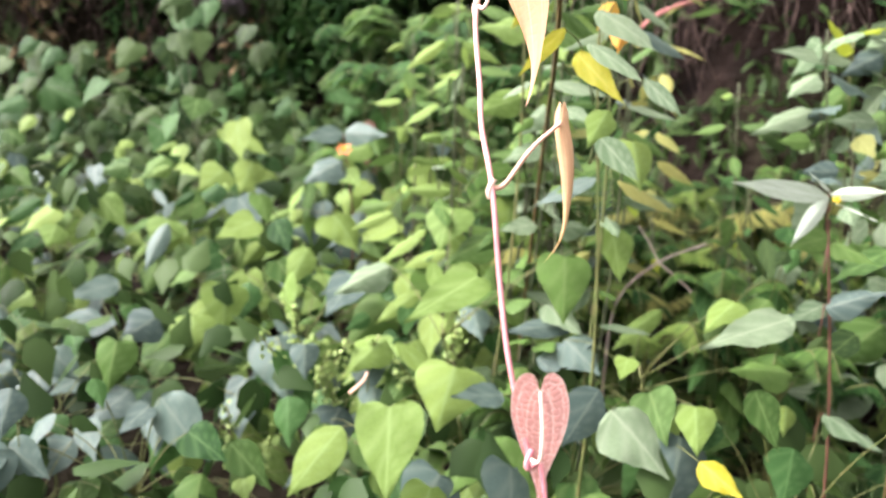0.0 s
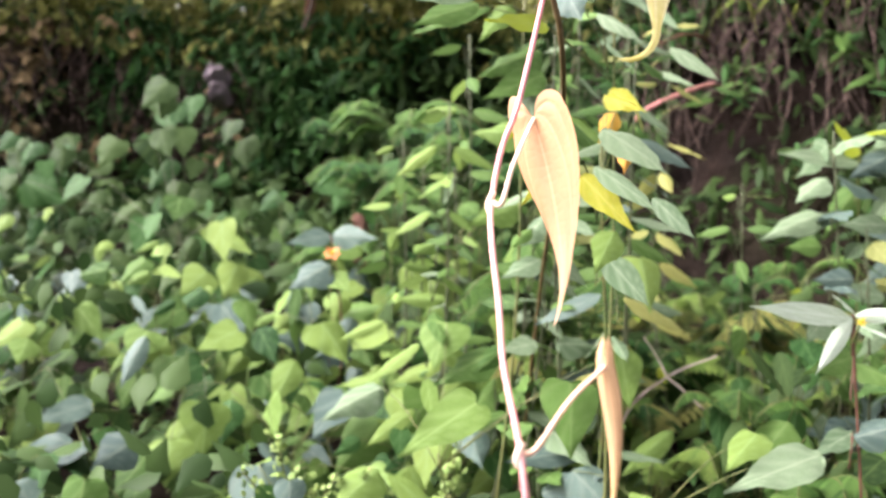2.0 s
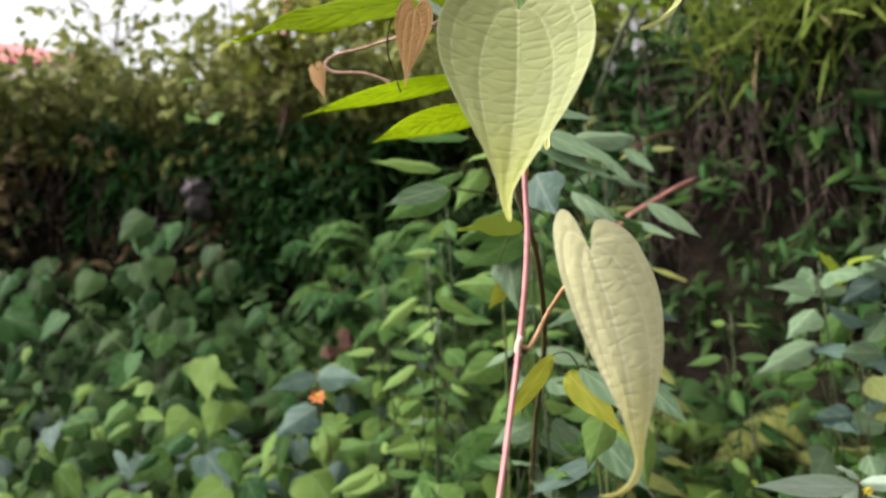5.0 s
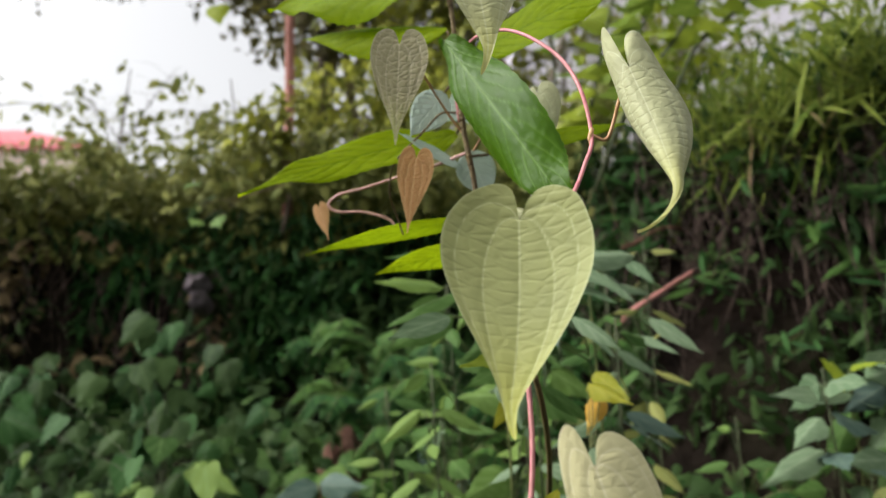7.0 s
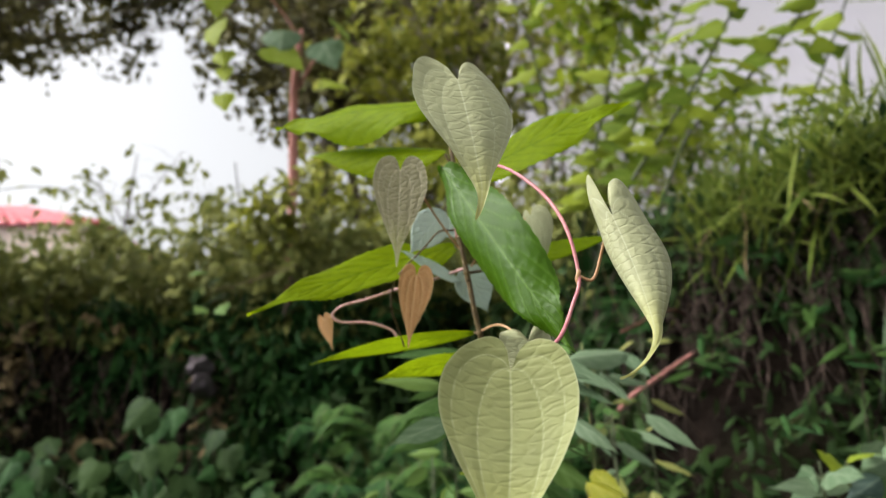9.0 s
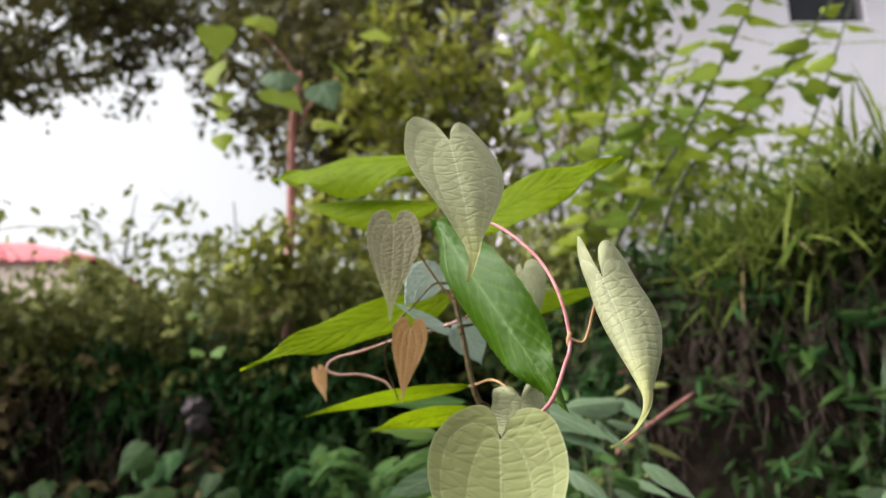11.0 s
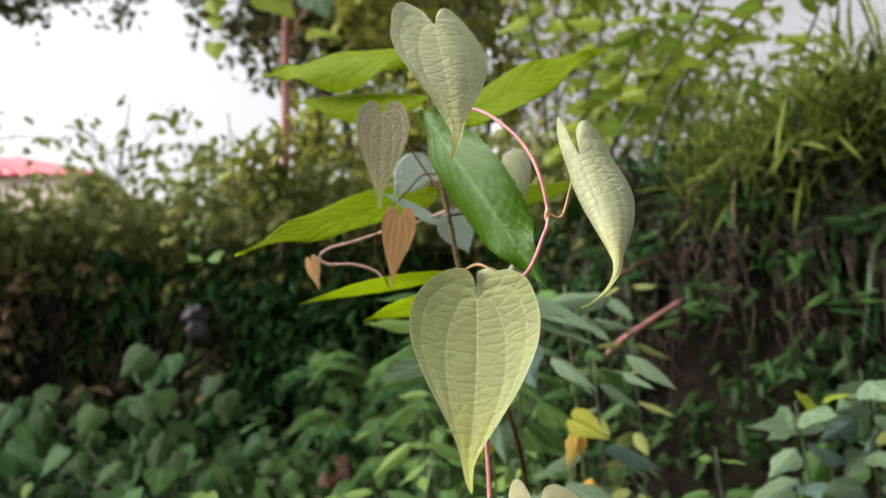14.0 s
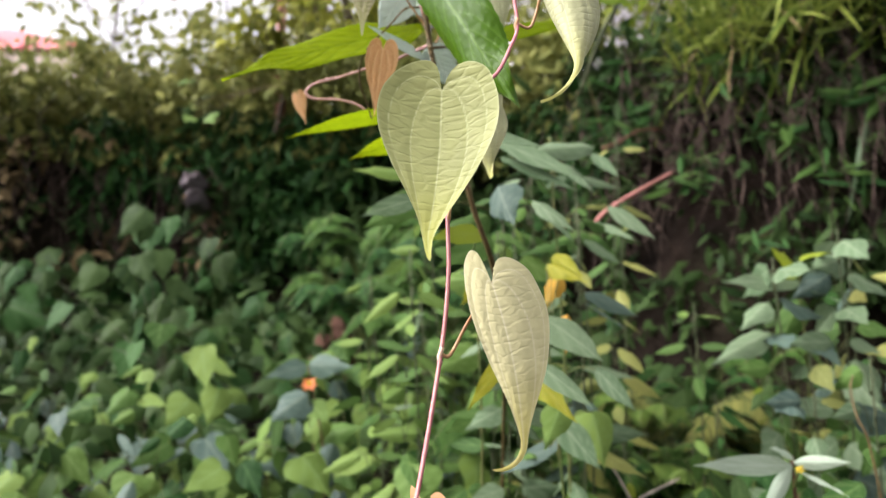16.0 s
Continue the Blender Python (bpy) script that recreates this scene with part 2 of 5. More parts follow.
def thing(name, at, label, category, group="", kind=""):
    ob = new(name)
    ob.empty_display_size = 0.05
    ob.matrix_world = Matrix.Translation(at)
    return tagged(ob, label, category, group, kind)


def child(name, me, parent, label="", m=None):
    """A mesh placed in world coordinates (or at pose m), kept as a part of parent."""
    ob = new(name, me)
    ob.parent = parent
    up = parent
    shift = Matrix.Identity(4)
    while up is not None:
        shift = up.matrix_basis @ shift if up.parent is None else up.matrix_basis @ shift
        up = up.parent
    ob.matrix_basis = shift.inverted() @ (m if m is not None else Matrix.Identity(4))
    return tagged(ob, label)


def spline(points, n):
    """A smooth line (Catmull-Rom) through the points, n pieces to a span."""
    p = np.array(points, float)
    p = np.vstack([2 * p[0] - p[1], p, 2 * p[-1] - p[-2]])
    out = []
    for i in range(1, len(p) - 2):
        for s in np.arange(n) / n:
            a, b, c, d = p[i - 1 : i + 3]
            out.append(0.5 * (2 * b + (c - a) * s + (2 * a - 5 * b + 4 * c - d) * s**2 + (3 * b - a - 3 * c + d) * s**3))
    out.append(p[-2])
    return np.array(out)


def tube_data(points, r0, r1, sides=8, n=6, bulges=()):
    """Vertices and faces of a round, tapering stem through the points; bulges: (share of the length, factor)."""
    line = spline(points, n)
    k = len(line)
    s = np.linspace(0, 1, k)
    r = r0 + (r1 - r0) * s
    for at, f in bulges:
        r = r * (1 + (f - 1) * np.exp(-(((s - at) / 0.02) ** 2)))
    d = np.gradient(line, axis=0)
    d /= np.linalg.norm(d, axis=1)[:, None] + 1e-12
    ref = np.where(np.abs(d[:, 2:3]) > 0.9, [[1.0, 0, 0]], [[0, 0, 1.0]])
    u = np.cross(d, ref)
    u /= np.linalg.norm(u, axis=1)[:, None] + 1e-12
    for i in range(1, k):
        w = u[i - 1] - d[i] * (u[i - 1] @ d[i])
        u[i] = w / (np.linalg.norm(w) + 1e-12)
    v = np.cross(d, u)
    a = np.arange(sides) * 2 * np.pi / sides
    verts = (line[:, None] + r[:, None, None] * (np.cos(a)[None, :, None] * u[:, None] + np.sin(a)[None, :, None] * v[:, None])).reshape(-1, 3)
    faces = [(i * sides + j, i * sides + (j + 1) % sides, (i + 1) * sides + (j + 1) % sides, (i + 1) * sides + j) for i in range(k - 1) for j in range(sides)]
    faces += [tuple(range(sides - 1, -1, -1)), tuple((k - 1) * sides + j for j in range(sides))]
    return verts, faces


def tube(name, points, r0, r1, material, sides=8, n=6, bulges=()):
    return mesh_of(name, *tube_data(points, r0, r1, sides, n, bulges), material)


def tubes(name, many, material, sides=5, n=3):
    """Several stems in one mesh: (points, r0, r1) each."""
    verts, faces, off = [], [], 0
    for points, r0, r1 in many:
        v, f = tube_data(points, r0, r1, sides, n)
        verts.append(v)
        faces += [tuple(i + off for i in q) for q in f]
        off += len(v)
    return mesh_of(name, np.vstack(verts), faces, material)


# Half outlines of a leaf: (across, along) from the stalk's joint round to the tip, for a blade one long and two "across" wide at most.
HEART = ((0, 0), (0.055, -0.045), (0.12, -0.10), (0.26, -0.15), (0.5, -0.158), (0.78, -0.10), (0.94, 0.01), (1.0, 0.13), (0.94, 0.27), (0.72, 0.45), (0.46, 0.61), (0.235, 0.75), (0.10, 0.86), (0.058, 0.93), (0.034, 0.98), (0.006, 1.0))
LANCE = ((0, 0), (0.25, 0.02), (0.62, 0.10), (0.92, 0.24), (1.0, 0.38), (0.92, 0.52), (0.70, 0.67), (0.40, 0.80), (0.16, 0.90), (0.05, 0.96), (0.02, 1.0))
OVATE = ((0, 0), (0.25, 0.0), (0.62, 0.06), (0.93, 0.18), (1.0, 0.30), (0.88, 0.44), (0.62, 0.59), (0.36, 0.73), (0.15, 0.87), (0.01, 1.0))
BROAD = ((0, 0), (0.3, 0.03), (0.62, 0.12), (0.86, 0.26), (0.98, 0.42), (1.0, 0.54), (0.90, 0.66), (0.66, 0.78), (0.34, 0.88), (0.12, 0.95), (0.01, 1.0))
WEEDY = ((0, 0), (0.16, -0.03), (0.48, -0.07), (0.84, -0.01), (1.0, 0.13), (0.97, 0.27), (0.80, 0.44), (0.54, 0.61), (0.27, 0.79), (0.08, 0.93), (0.01, 1.0))


def blade_data(outline, length, half, along=14, across=4, fold=0.0, curl=0.0, tip_curl=0.0, hook=0.0, cup=0.0, relief=0.0, ladder=16, ripple=0.0, seed=0, veins=(0.45, 0.82), teeth=0.0):
    """A leaf blade in its own frame: stalk joint at the origin, tip along +y, upper face +z. fold: degrees, or one for each half."""
    r = np.random.default_rng(seed)
    folds = fold if isinstance(fold, tuple) else (fold, fold)
    pts = spline([(x, y, 0) for x, y in outline], 12)[:, :2]
    lens = np.r_[0, np.cumsum(np.hypot(*np.diff(pts, axis=0).T))]
    a = np.linspace(0, 1, along + 1)
    edge = np.stack([np.interp(a * lens[-1], lens, pts[:, k]) for k in (0, 1)], 1)
    lobe = max(0.0, -min(y for _, y in outline))
    start = 0.32 if lobe > 0.1 else 0.0
    mid = np.clip((a - start) / (1 - start), 0, 1) ** (1.15 if start else 1.0)
    if not start:
        mid = np.maximum(edge[:, 1] * 0.96 + 0.04 * a - 0.02 * np.sin(np.pi * a), 0)
    mid[-1] = 1.0
    jit = np.cumsum(r.normal(0, 0.10, along + 1))
    verts, vein, grid = [], [], {}
    for side in (-1, 1):
        f = math.radians(folds[0 if side < 0 else 1])
        for i in range(along + 1):
            for j in range(across + 1):
                if side > 0 and j == 0:
                    grid[side, i, j] = grid[-1, i, 0]
                    continue
                b = (j / across) ** (1.0 if relief else 1.6)
                ex, ey = edge[i]
                if teeth and j == across and 0.08 < a[i] < 0.9:
                    ex += teeth * (1 if i // max(1, along // 72) % 2 else -1)
                x = b * ex * half
                y = (mid[i] + (ey - mid[i]) * b ** (1.0 if start else 1.3)) * length
                z = cup * x * x / max(half, 1e-6)
                if relief:
                    arc = [k * (1.0 - 0.35 * max(0.0, a[i] - 0.55)) for k in veins]
                    wave = noise.noise((x / half * 2.2 + seed, y / length * 5.0, side * 3.0))
                    cross = (y / length * ladder - 1.1 * b * b + side * 0.31 + 1.5 * wave) % 1.0
                    if not veins:
                        cross = (y / length * ladder - 2.2 * b + side * 0.4 + 0.35 * wave) % 1.0
                    pad = 1 - abs(2 * cross - 1) ** 9
                    lines = max([math.exp(-(((b - k) / 0.016) ** 2)) for k in arc] + [math.exp(-((b / 0.03) ** 2))])
                    body = min(1.0, (1 - b) * 8) * min(1, 12 * (1 - a[i]))
                    swell = noise.noise((x * 260 + seed, y * 260, side * 3.0))
                    z += relief * body * (pad * (0.75 + 0.5 * swell) - lines * 0.35)
                    vn = max(lines * (0.8 if b < 0.2 else 0.5), (1 - pad) * 0.6) * body + (0.6 if j == across else 0)
                else:
                    vn = 0.8 * math.exp(-((b / 0.06) ** 2)) + (0.38 if (i - j) % 3 == 0 and j else 0)
                z += ripple * half * b * b * math.sin(a[i] * 19 + side + seed)
                g = f * (0.45 + 0.6 * b)
                x, z = x * math.cos(g) - z * math.sin(g) * 0.3, x * math.sin(g) + z
                s = np.clip(y / length, 0, 1)
                x = side * x + hook * length * max(0.0, (s - 0.72) / 0.28) ** 2
                t = math.radians(curl) * s * 0.5 + math.radians(tip_curl) * max(0.0, (s - 0.75) / 0.25) ** 2 * 0.1
                y, z = y * math.cos(t) + z * math.sin(t), z * math.cos(t) - y * math.sin(t)
                grid[side, i, j] = len(verts)
                verts.append((x, y, z))
                vein.append(min(1.0, vn))
    faces = []
    for side in (-1, 1):
        for i in range(along):
            for j in range(across):
                q = [grid[side, i, j], grid[side, i, j + 1], grid[side, i + 1, j + 1], grid[side, i + 1, j]]
                if side < 0:
                    q.reverse()
                faces.append(tuple(q))
    return np.array(verts), faces, vein


def polyline_gap(p, line):
    """The distance of each of the points p (n, 2) from a line of points (m, 2)."""
    best = np.full(len(p), 1e9)
    for a, b in zip(line[:-1], line[1:]):
        d = b - a
        t = np.clip(((p - a) @ d) / (d @ d), 0, 1)
        best = np.minimum(best, np.linalg.norm(p - a - t[:, None] * d, axis=1))
    return best


# The run of the main side veins of a heart-shaped leaf, as (across, along).
INNER = ((0, 0), (0.12, -0.012), (0.30, 0.045), (0.43, 0.18), (0.46, 0.33), (0.385, 0.51), (0.25, 0.68), (0.11, 0.83), (0.03, 0.94))
OUTER = ((0, 0), (0.16, -0.055), (0.44, -0.075), (0.68, -0.01), (0.80, 0.13), (0.78, 0.28), (0.60, 0.46), (0.39, 0.62), (0.19, 0.77), (0.07, 0.89))


def heart_data(length, half, fold=(0, 0), cup=0.0, hook=0.0, bow=0.0, ripple=0.0, seed=0, lobes=(1, 1), splay=(0, 0), arch=0.0, hook_at=0.72, stretch=1.0, sides=(1, 1), dent=0.0003, along=120, across=40):
    """A quilted heart-shaped blade: vertices, faces, vein strength and the flat place of each vertex. bow: the midrib's sideways curve; arch: its backward curve; hook: the tip's bend in degrees, from hook_at on, drawn out by stretch; sides: the width of each half."""
    r = np.random.default_rng(seed)
    pts = spline([(x, y, 0) for x, y in HEART], 12)[:, :2]
    lens = np.r_[0, np.cumsum(np.hypot(*np.diff(pts, axis=0).T))]
    a = np.linspace(0, 1, along + 1)
    edge = np.stack([np.interp(a * lens[-1], lens, pts[:, k]) for k in (0, 1)], 1)
    mid = np.clip((a - 0.34) / 0.66, 0, 1) ** 1.1
    b = np.linspace(0, 1, across + 1)[None, :]
    verts, veins, flats, faces = [], [], [], []
    for n, side in enumerate((-1, 1)):
        x = edge[:, :1] * b
        y = mid[:, None] + (edge[:, 1:] - mid[:, None]) * b
        flat = np.stack([x * half, y * length], -1).reshape(-1, 2)
        wobble = 1 + 0.03 * np.sin(5 * y + seed + side)
        gaps = [np.abs(flat[:, 0])]
        for run in (INNER, OUTER):
            line = spline([(u, v, 0) for u, v in run], 6)[:, :2] * (half * (1 + r.normal(0, 0.03)), length)
            gaps.append(polyline_gap(flat, line))
        widths = np.array((0.00036, 0.00025, 0.00022)) * min(1.0, length / 0.075)
        lines = np.max([np.exp(-((g / w) ** 2)) * k for g, w, k in zip(gaps, widths, (1.0, 0.9, 0.75))], axis=0)
        fade = np.clip(1.25 - flat[:, 1] / length, 0, 1)
        rim = np.broadcast_to(np.clip((b - 0.965) / 0.035, 0, 1), x.shape).reshape(-1)
        veins.append(np.clip(lines * fade + 0.85 * rim, 0, 1))
        flats.append(np.stack([flat[:, 0] * side / half, flat[:, 1] / length, np.zeros(len(flat))], -1))
        groove = np.min([g / w for g, w in zip(gaps, np.array((0.0022, 0.0018, 0.0015)) * length / 0.075)], axis=0)
        z = -dent * length / 0.075 * np.exp(-(groove**2)).reshape(x.shape)
        y = np.where(y < 0, y * lobes[n], y)
        x, y = x * half * wobble * sides[n], y * length
        z = z + cup * x * x / half + ripple * half * (b**2.5) * np.sin(a[:, None] * 17 + 2 * side + seed) * (0.6 + 0.4 * np.sin(a[:, None] * 7.3 + seed))
        f = math.radians(fold[n])
        g = f * (0.06 + 0.96 * b)
        x, z = x * np.cos(g) - z * np.sin(g) * 0.3, x * np.sin(g) + z
        s = np.clip(y / length, -0.3, 1)
        bend = math.radians(hook) + 1e-6
        u = bend * np.clip((s - hook_at) / (1 - hook_at), 0, 1)
        reach = (1 - hook_at) * length * stretch / bend
        y = np.where(u != 0, hook_at * length + reach * np.sin(u) - side * x * np.sin(u), y)
        x = side * x * np.cos(u) + reach * (1 - np.cos(u)) + bow * length * np.sin(np.pi * np.clip(s, 0, 1)) + splay[n] * np.maximum(-y, 0)
        t = math.radians(arch) * s * 0.5
        y, z = y * np.cos(t) + z * np.sin(t), z * np.cos(t) - y * np.sin(t)
        off = n * (along + 1) * (across + 1)
        verts.append(np.stack([x, y, z], -1).reshape(-1, 3))
        i, j = np.meshgrid(np.arange(along), np.arange(across), indexing="ij")
        k = (off + i * (across + 1) + j).reshape(-1)
        q = np.stack([k, k + 1, k + across + 2, k + across + 1], 1)
        faces += [tuple(w) for w in (q if side > 0 else q[:, ::-1]).tolist()]
    return np.vstack(verts), faces, np.hstack(veins), np.vstack(flats)


def heart_blade(name, material, length, half, ladder, seed, **more):
    v, f, vein, flat = heart_data(length, half, seed=seed, **more)
    me = mesh_of(name, v, f, material, vein, tips=np.clip((flat[:, 1] - 0.42) / 0.55, 0, 1) ** 1.5)
    cell = flat * (3.0, ladder, 0) + (seed * 3.7, seed * 1.9, 0)
    cell[:, 1] += 1.4 * np.abs(flat[:, 0]) ** 1.5
    me.attributes.new("cell", "FLOAT_VECTOR", "POINT").data.foreach_set("vector", cell.astype(np.float32).reshape(-1))
    # the two halves meet along the midrib: weld them so that the shading runs through
    bm = bmesh.new()
    bm.from_mesh(me)
    bmesh.ops.remove_doubles(bm, verts=bm.verts, dist=length * 1e-4)
    bm.to_mesh(me)
    bm.free()
    return me


def blade(name, material, outline, length, half, **more):
    v, f, vein = blade_data(outline, length, half, **more)
    along = np.clip(v[:, 1] / length, 0, 1)
    return mesh_of(name, v, f, material, vein, tips=np.clip((along - 0.45) / 0.5, 0, 1) ** 1.5)


def leaf_pose(joint, tip, facing=(0, -1, 0.15), turn=0.0, scale=1.0):
    """The pose of a blade from its stalk joint to its tip, its upper face to facing, turned about its midrib."""
    y = (Vector(tip) - Vector(joint)).normalized()
    z = Vector(facing)
    z = (z - y * z.dot(y)).normalized()
    x = y.cross(z)
    m = Matrix((x, y, z)).transposed().to_4x4()
    return Matrix.Translation(joint) @ m @ pose(0, 0, 0, 0, turn, 0) @ Matrix.Scale(scale, 4)


# ---- ground: one sheet, rising to a cut bank, with level land behind it ----


def step(a, b, x):
    t = min(1.0, max(0.0, (x - a) / (b - a)))
    return t * t * (3 - 2 * t)


def bank_line(x):
    return 2.75 - 0.85 * step(-0.1, 0.9, x) - 0.15 * step(0.9, 2.0, x) + 0.06 * math.sin(x * 5.1)


def slope(y):
    return 0.47 + 0.29 * y


def ground_z(x, y):
    z = 0.25 + (slope(max(y, 0.3)) - 0.25) * step(-0.1, 0.75, y)
    f = bank_line(x)
    z = min(z, slope(f))
    top = 1.93 + 0.14 * step(0.2, 0.9, x)
    z += (top - slope(f)) * step(f - 0.02, f + 0.22, y) * (1 if y > f - 0.02 else 0)
    rough = noise.noise((x * 3.1, y * 3.1, 0.3)) * 0.05 + noise.noise((x * 11, y * 11, 1.7)) * 0.02
    return z + rough * (1 if abs(x) < 8 and abs(y) < 12 else 0)


def build_ground():
    xs = np.r_[-3000, -300, -60, -20, -9, -6, -4, np.linspace(-3, 3, 121), 4, 6, 9, 20, 60, 300, 3000]
    ys = np.r_[-3000, -300, -60, -20, -8, -4, -2, -1, np.linspace(-0.5, 3.5, 101), 4, 5, 7, 10, 14, 20, 60, 300, 3000]
    verts = [(x, y, ground_z(x, y)) for y in ys for x in xs]
    n = len(xs)
    faces = [(j * n + i, j * n + i + 1, (j + 1) * n + i + 1, (j + 1) * n + i) for j in range(len(ys) - 1) for i in range(n - 1)]
    tagged(new("ground", mesh_of("ground", verts, faces, M["soil_shaded"])), "bare earth slope rising to a cut bank, shade put into its colour", "ground", kind="structure")


build_ground()

# ---- the climbing vine, close to the camera ----
vine = thing("climbing_vine", (0.12, 0.30, 0.25), "pink-stemmed climbing vine with heart-shaped leaves, hanging on a shrub", "vine")
VINE_LOW = [(0.12, 0.30, 0.25), (0.11, 0.275, 0.6), (0.085, 0.262, 0.95), (0.067, 0.262, 1.085), (0.061, 0.265, 1.099), (0.052, 0.270, 1.128), (0.047, 0.277, 1.153)]
VINE_MID = [(0.047, 0.277, 1.153), (0.042, 0.283, 1.183), (0.037, 0.297, 1.203), (0.035, 0.306, 1.219), (0.032, 0.318, 1.238), (0.0315, 0.327, 1.250)]
VINE_TOP = [(0.0315, 0.327, 1.250), (0.034, 0.335, 1.268), (0.039, 0.343, 1.286), (0.0475, 0.364, 1.338), (0.0505, 0.370, 1.371), (0.050, 0.376, 1.400), (0.052, 0.386, 1.432), (0.061, 0.400, 1.456), (0.073, 0.420, 1.470), (0.080, 0.430, 1.485), (0.0845, 0.437, 1.500), (0.080, 0.445, 1.527), (0.070, 0.470, 1.553), (0.053, 0.520, 1.583), (0.036, 0.595, 1.606), (0.028, 0.655, 1.600), (0.030, 0.660, 1.575)]


def vine_stem(name, points, r0, r1, label="", n=6):
    v, f = tube_data(points, r0, r1, 10, n)
    blush = np.interp(v[:, 2], (1.10, 1.183, 1.20, 1.235, 1.25, 1.262, 1.30), (1.0, 0.9, 0.82, 0.74, 0.62, 0.92, 1.0))
    stripe = np.tile((1, 1, 0.62, 1, 1, 0.95, 0.65, 1, 1, 0.75), len(v) // 10)
    child(name, mesh_of(name, v, f, M["stem_vine"], tips=blush * (1 - (1 - stripe) * np.interp(v[:, 2], (1.34, 1.44), (1.0, 0.1)))), vine, label)


vine_stem("stem", VINE_LOW + VINE_MID[1:] + VINE_TOP[1:], 0.00092, 0.00092, "pink stem paling to cream", n=8)


def node_knob(at, material):
    v, f = tube_data([(at[0] - 0.0003, at[1], at[2] - 0.0035), (at[0] - 0.0009, at[1] - 0.0004, at[2] - 0.001), (at[0] + 0.0003, at[1], at[2] + 0.003)], 0.001, 0.001, 8, 5, ((0.45, 1.45),))
    child("stem_node", mesh_of("stem_node", v, f, material), vine)


for spot, mat in (((0.061, 0.265, 1.099), "stem_pink"), ((0.042, 0.283, 1.183), "stem_cream"), ((0.0315, 0.327, 1.250), "stem_cream"), ((0.0478, 0.364, 1.338), "stem_cream"), ((0.0845, 0.437, 1.500), "stem_tan")):
    node_knob(spot, M[mat])


def vine_leaf(parent, mat, joint, tip, half, stalk, stalk_mat, fold=0, turn=0, facing=(0, -1, 0.15), label="", seed=0, r=0.00085, ladder=19, **more):
    length = (Vector(tip) - Vector(joint)).length
    folds = fold if isinstance(fold, tuple) else (fold, fold)
    me = heart_blade("leaf", M[mat], length, half, ladder, seed, fold=folds, **more)
    ob = child("leaf", me, parent, label, leaf_pose(joint, tip, facing, turn))
    child("leaf_stalk", tube("leaf_stalk", [*stalk, (joint[0], joint[1] + (0.0012 if stalk[-1][1] > joint[1] else -0.0004), joint[2])], r, r * 0.8, M[stalk_mat], n=8), parent)
    return ob


vine_leaf(vine, "vine_pink", (0.062, 0.2635, 1.121), (0.0655, 0.268, 1.083), 0.0090, [(0.061, 0.265, 1.099), (0.0635, 0.260, 1.100), (0.0635, 0.259, 1.109)], "stem_cream", seed=1, r=0.0006, label="young pink leaf with pale veins")
vine_leaf(vine, "vine_peach", (0.063, 0.289, 1.2065), (0.0665, 0.286, 1.161), 0.0064, [(0.042, 0.283, 1.183), (0.046, 0.284, 1.1845), (0.054, 0.286, 1.197)], "stem_peach", fold=(-58, -88), turn=0, hook=42, stretch=1.15, bow=-0.05, seed=2, label="apricot leaf seen edge on")
vine_leaf(vine, "vine_orange", (0.0435, 0.3404, 1.2782), (0.0599, 0.3257, 1.2165), 0.0166, [(0.0315, 0.327, 1.250), (0.0345, 0.325, 1.2495), (0.0375, 0.329, 1.262)], "stem_cream", fold=(-13, -58), turn=36, facing=(-0.04, -1, 0.15), cup=0.5, hook=24, hook_at=0.72, stretch=1.15, bow=-0.024, lobes=(0.70, 1.17), splay=(0, 0.36), arch=-13, sides=(0.82, 1.20), seed=3, label="apricot leaf, partly folded")
vine_leaf(vine, "vine_cream", (0.0676, 0.3453, 1.3675), (0.0820, 0.3205, 1.3030), 0.0178, [(0.0478, 0.364, 1.338), (0.0515, 0.366, 1.338), (0.058, 0.368, 1.350)], "stem_tan", fold=(-21, -10), turn=15, facing=(0.48, -1, 0.15), cup=-0.07, hook=109, hook_at=0.87, stretch=2.0, bow=-0.025, ripple=0.04, seed=4, lobes=(1.09, 1.37), splay=(-0.01, 0.02), arch=22, sides=(1.42, 0.66), label="cream leaf with a hooked tip")
vine_leaf(vine, "vine_green", (0.0470, 0.3668, 1.4493), (0.0420, 0.3555, 1.3749), 0.0293, [(0.0505, 0.374, 1.395), (0.052, 0.383, 1.425), (0.049, 0.376, 1.447)], "stem_tan", fold=(12, 8), turn=9, facing=(-0.03, -1, 0.15), cup=0.09, hook=-24, hook_at=0.82, stretch=1.1, bow=-0.021, lobes=(0.97, 1.07), splay=(0.02, -0.19), arch=-15, sides=(0.92, 0.90), seed=5, ripple=0.03, label="large pale green leaf facing outward")
vine_leaf(vine, "vine_pale", (0.0992, 0.4253, 1.5264), (0.1115, 0.3926, 1.4503), 0.0343, [(0.0845, 0.437, 1.500), (0.0915, 0.438, 1.4992), (0.096, 0.434, 1.514)], "stem_tan", fold=(-42, -68), turn=7, facing=(-0.12, -1, 0.15), cup=0.02, hook=72, hook_at=0.78, stretch=1.8, bow=-0.022, ripple=0.07, seed=6, lobes=(1.65, 2.3), splay=(0.04, 0.10), arch=-22, sides=(0.72, 0.50), label="pale green leaf, folded, with a hooked tip")
